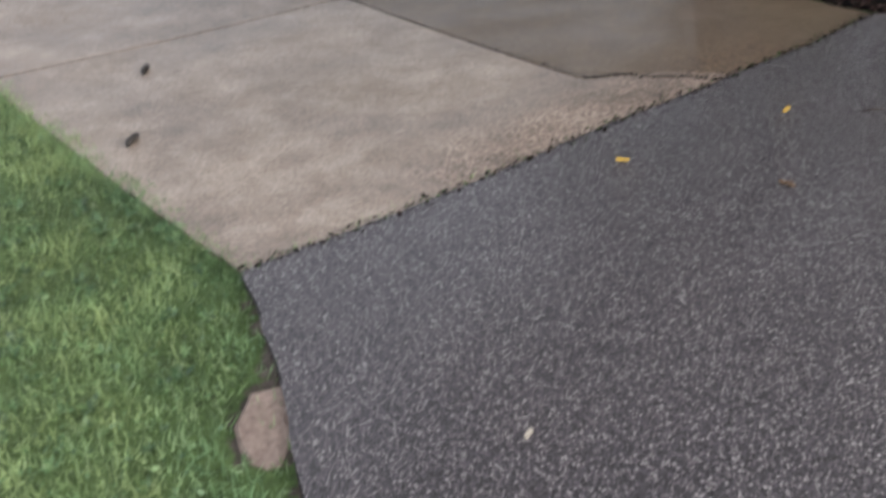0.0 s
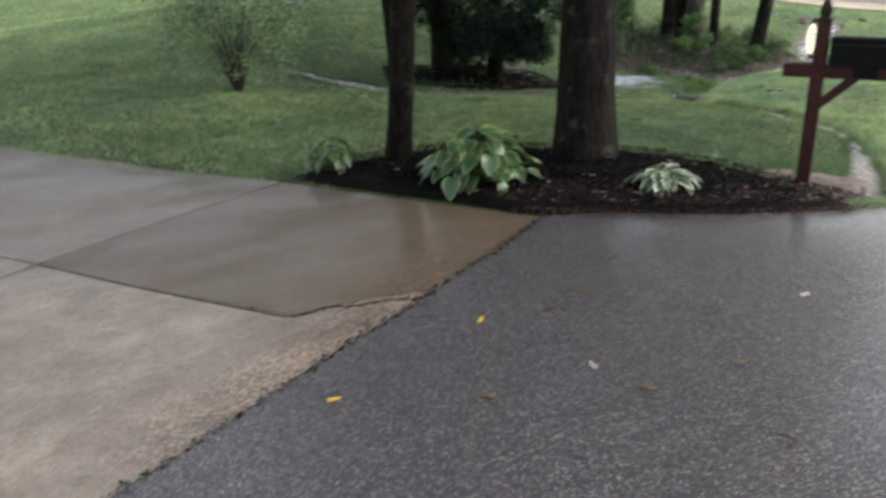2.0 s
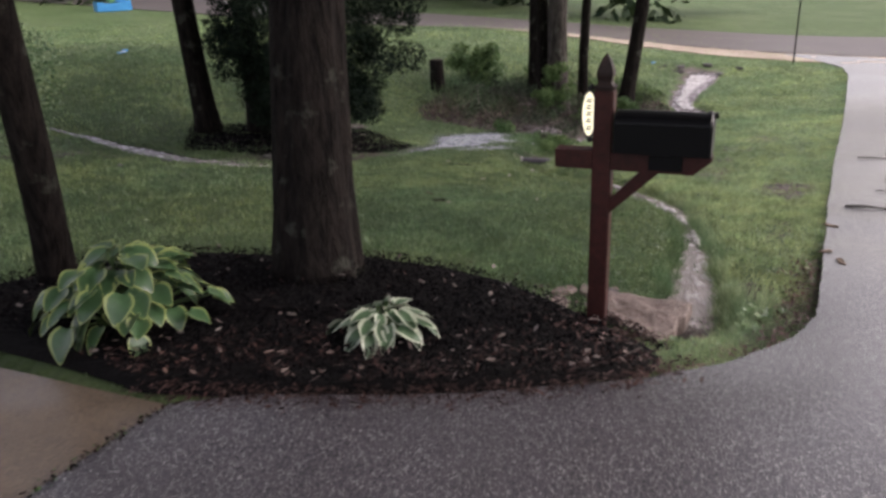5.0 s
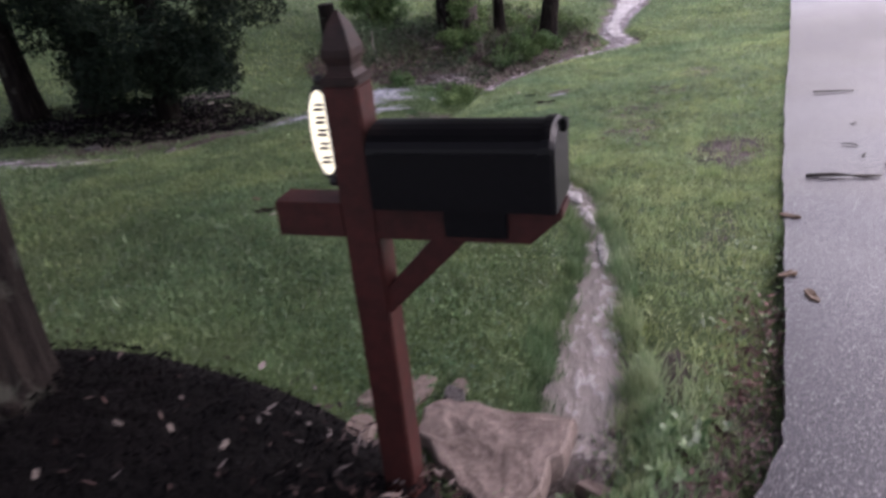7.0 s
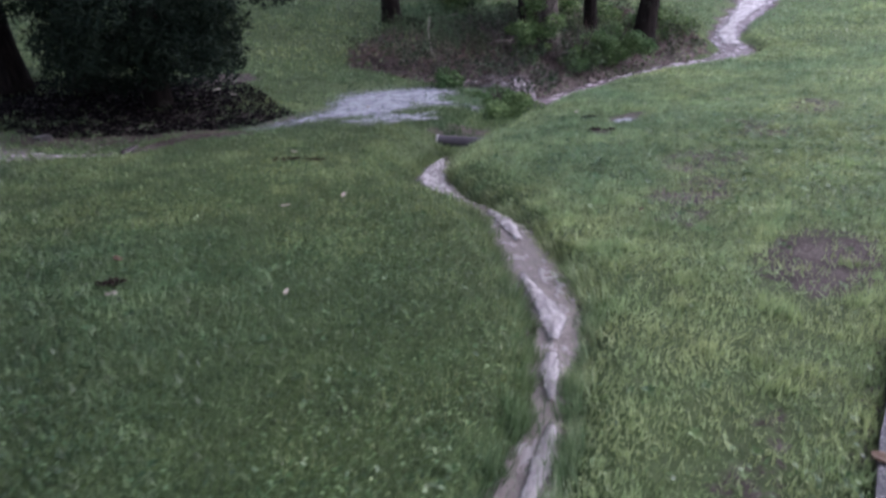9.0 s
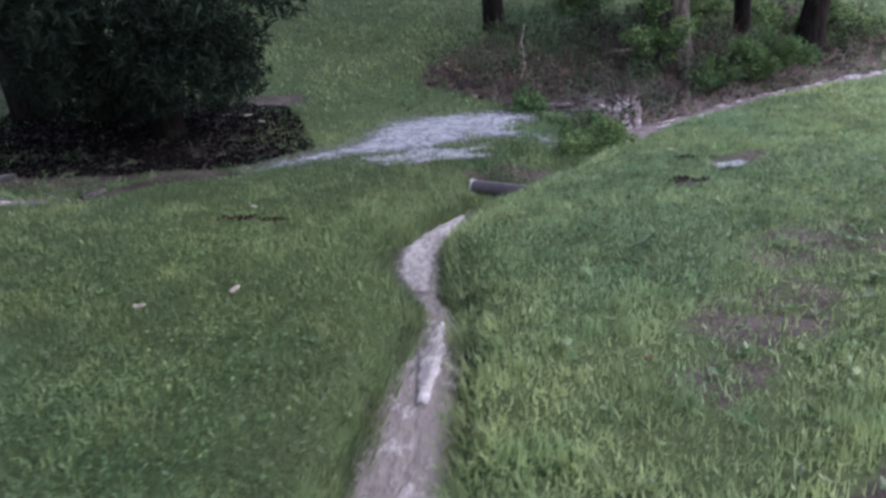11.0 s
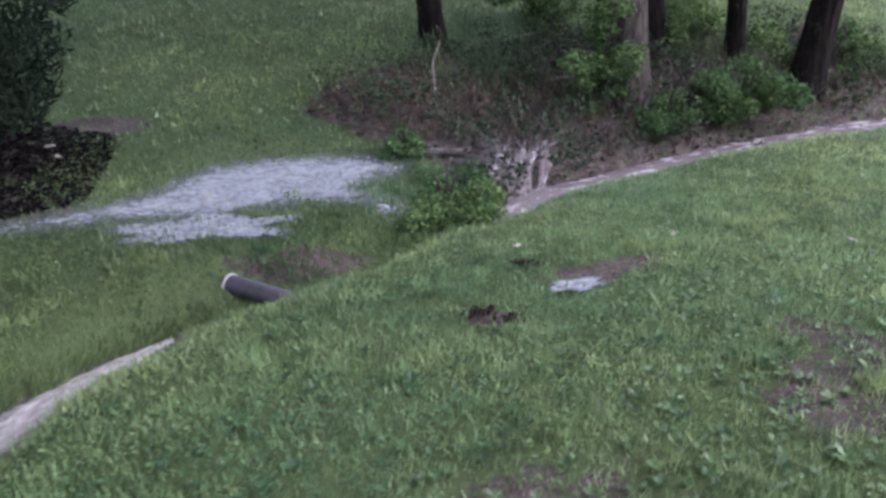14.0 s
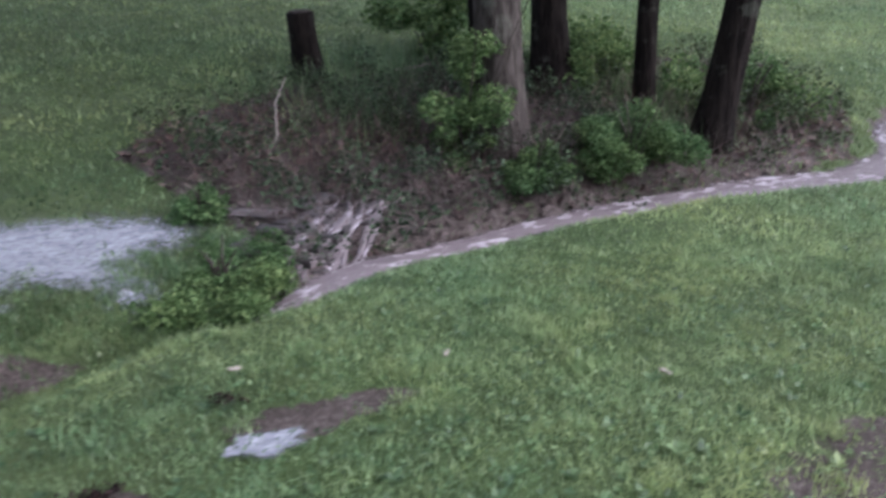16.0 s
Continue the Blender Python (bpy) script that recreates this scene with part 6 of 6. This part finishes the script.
# long grass bent along the rill, and tufts at edges
def fringe(line, widths, count, height, width, mat, label, seed, inner=0.95, spread_by=0.05, first=0.0, last=1.0, sides=(-1, 1)):
    """Grass hanging over both banks of running water."""
    r = np.random.RandomState(seed)
    pts = spread([tuple(p) for p in smoothed(line, 3)], 500)
    way = np.gradient(pts, axis=0)
    way /= np.hypot(*way.T)[:, None]
    k = r.randint(int(500 * first), int(500 * last), count)
    w = np.interp(k / 500, np.linspace(0, 1, len(widths)), widths)
    off = r.choice(sides, count) * (w * inner * r.uniform(0.75, 1.3, count) + np.abs(r.normal(0, spread_by, count)))
    x, y = pts[k, 0] - way[k, 1] * off, pts[k, 1] + way[k, 0] * off
    lean = np.stack([way[k, 0] + way[k, 1] * np.sign(off) * 0.8, way[k, 1] - way[k, 0] * np.sign(off) * 0.8])
    return blades("long_grass", x, y, r, height, width, mat, label, 0.6, (lean[0], lean[1]))


fringe(RILL, RILL_W, 3600, (0.03, 0.09), (0.004, 0.008), TALL, "long wet grass bent over along the rill", 11, 1.0, 0.035, 0.0, 0.5)
fringe(RILL, RILL_W, 6000, (0.03, 0.08), (0.005, 0.011), LAWN, "grass overhanging the upper rill", 21, 0.95, 0.04, 0.45, 1.0)
fringe(CREEK, CREEK_W, 9000, (0.03, 0.06), (0.008, 0.018), LAWN, "grass overhanging the creek bank", 22, 0.9, 0.07, 0.0, 0.8, (-1,))
fringe(STREAM, STREAM_W, 4000, (0.04, 0.08), (0.008, 0.018), LAWN, "grass overhanging the lawn stream", 23, 0.9, 0.06)


def tufts(spots, count, radius, height, width, mat, label, seed):
    r = np.random.RandomState(seed)
    k = r.randint(0, len(spots), count)
    s = np.array(spots)[k]
    return blades("grass_tufts", s[:, 0] + r.normal(0, radius, count), s[:, 1] + r.normal(0, radius, count), r, height, width, mat, label, 0.6)


edge = spread(DRIVE_LEFT[19:30], 160)[:, :] + np.array((-0.05, 0.06))
tufts(edge.tolist(), 9000, 0.05, (0.02, 0.05), (0.005, 0.010), LAWN, "ragged grass along the driveway edge", 12)
tufts([(4.30, 3.62), (4.45, 3.66), (4.62, 3.70), (4.85, 3.85), (4.95, 3.95), (5.1, 4.0), (4.7, 3.8)], 2600, 0.08, (0.025, 0.07), (0.005, 0.012), TALL, "thick grass tufts round the stones", 13)
tufts(spread(PAD_ROWS[:1][0], 30).tolist()[:10], 260, 0.02, (0.02, 0.045), (0.005, 0.01), LAWN, "grass sprouting between concrete and asphalt", 14)
tufts(spread([(-0.66, 2.14), (-1.3, 2.83), (-2.3, 3.85)], 60).tolist(), 4200, 0.035, (0.03, 0.07), (0.005, 0.010), LAWN, "ragged grass along the concrete edge", 15)
tufts(spread([(1.0, 5.85), (0.19, 6.40), (-0.46, 7.1), (-1.5, 8.3), (-3.0, 10.0)], 90).tolist(), 4200, 0.06, (0.03, 0.07), (0.008, 0.016), LAWN, "ragged grass along the far concrete edge", 16)
tufts(spread(ISLAND + [(7.9, 10.6), (7.5, 10.5), (7.4, 10.2)], 60).tolist(), 3400, 0.11, (0.03, 0.08), (0.006, 0.013), TALL, "lush wet grass between pool and creek", 17)
tufts([(7.62, 9.62), (7.75, 9.72), (7.5, 10.12), (7.35, 10.15)], 1100, 0.07, (0.02, 0.06), (0.005, 0.010), TALL, "matted grass round the drain pipe", 18)
tufts(spread([(9.0, 13.8), (8.6, 14.6), (9.2, 15.4), (10.4, 15.8), (11.8, 15.2), (11.4, 13.9)], 50).tolist(), 5200, 0.3, (0.1, 0.3), (0.008, 0.016), TALL, "tall rank grass in the brush", 19)

# clumps of long grass lying over the rill, and grass grown up to the asphalt
r = np.random.RandomState(71)
bank = spread([tuple(p) for p in smoothed(RILL, 3)], 400)
way = np.gradient(bank, axis=0)
way /= np.hypot(*way.T)[:, None]
wide = np.interp(np.linspace(0, 1, 400), np.linspace(0, 1, len(RILL_W)), RILL_W)
for first, last, count, blade_count, tall, mat in ((10, 170, 52, 5600, (0.05, 0.12), TALL), (150, 400, 44, 2800, (0.03, 0.075), LAWN)):
    k = r.randint(first, last, count)
    off = r.choice((-1, 1), count) * (wide[k] * r.uniform(0.75, 1.35, count) + 0.015)
    spots = np.c_[bank[k, 0] - way[k, 1] * off, bank[k, 1] + way[k, 0] * off]
    tufts(spots.tolist(), blade_count, 0.025, tall, (0.003, 0.008), mat, "clumps of long wet grass hanging over the rill", 72 + first)
edge = spread(DRIVE_LEFT[24:30], 220) + np.array((-0.012, 0.016))
tufts(edge.tolist(), 8000, 0.022, (0.025, 0.055), (0.004, 0.009), LAWN, "grass grown up to the asphalt edge", 75)
x, y, r = lawn_points(6.2, 11.5, 4.8, 11.0, 16, 76)
tufts(np.c_[x, y].tolist(), 16000, 0.035, (0.03, 0.07), (0.005, 0.011), LAWN, "coarse clumps of grass in the lawn", 77)
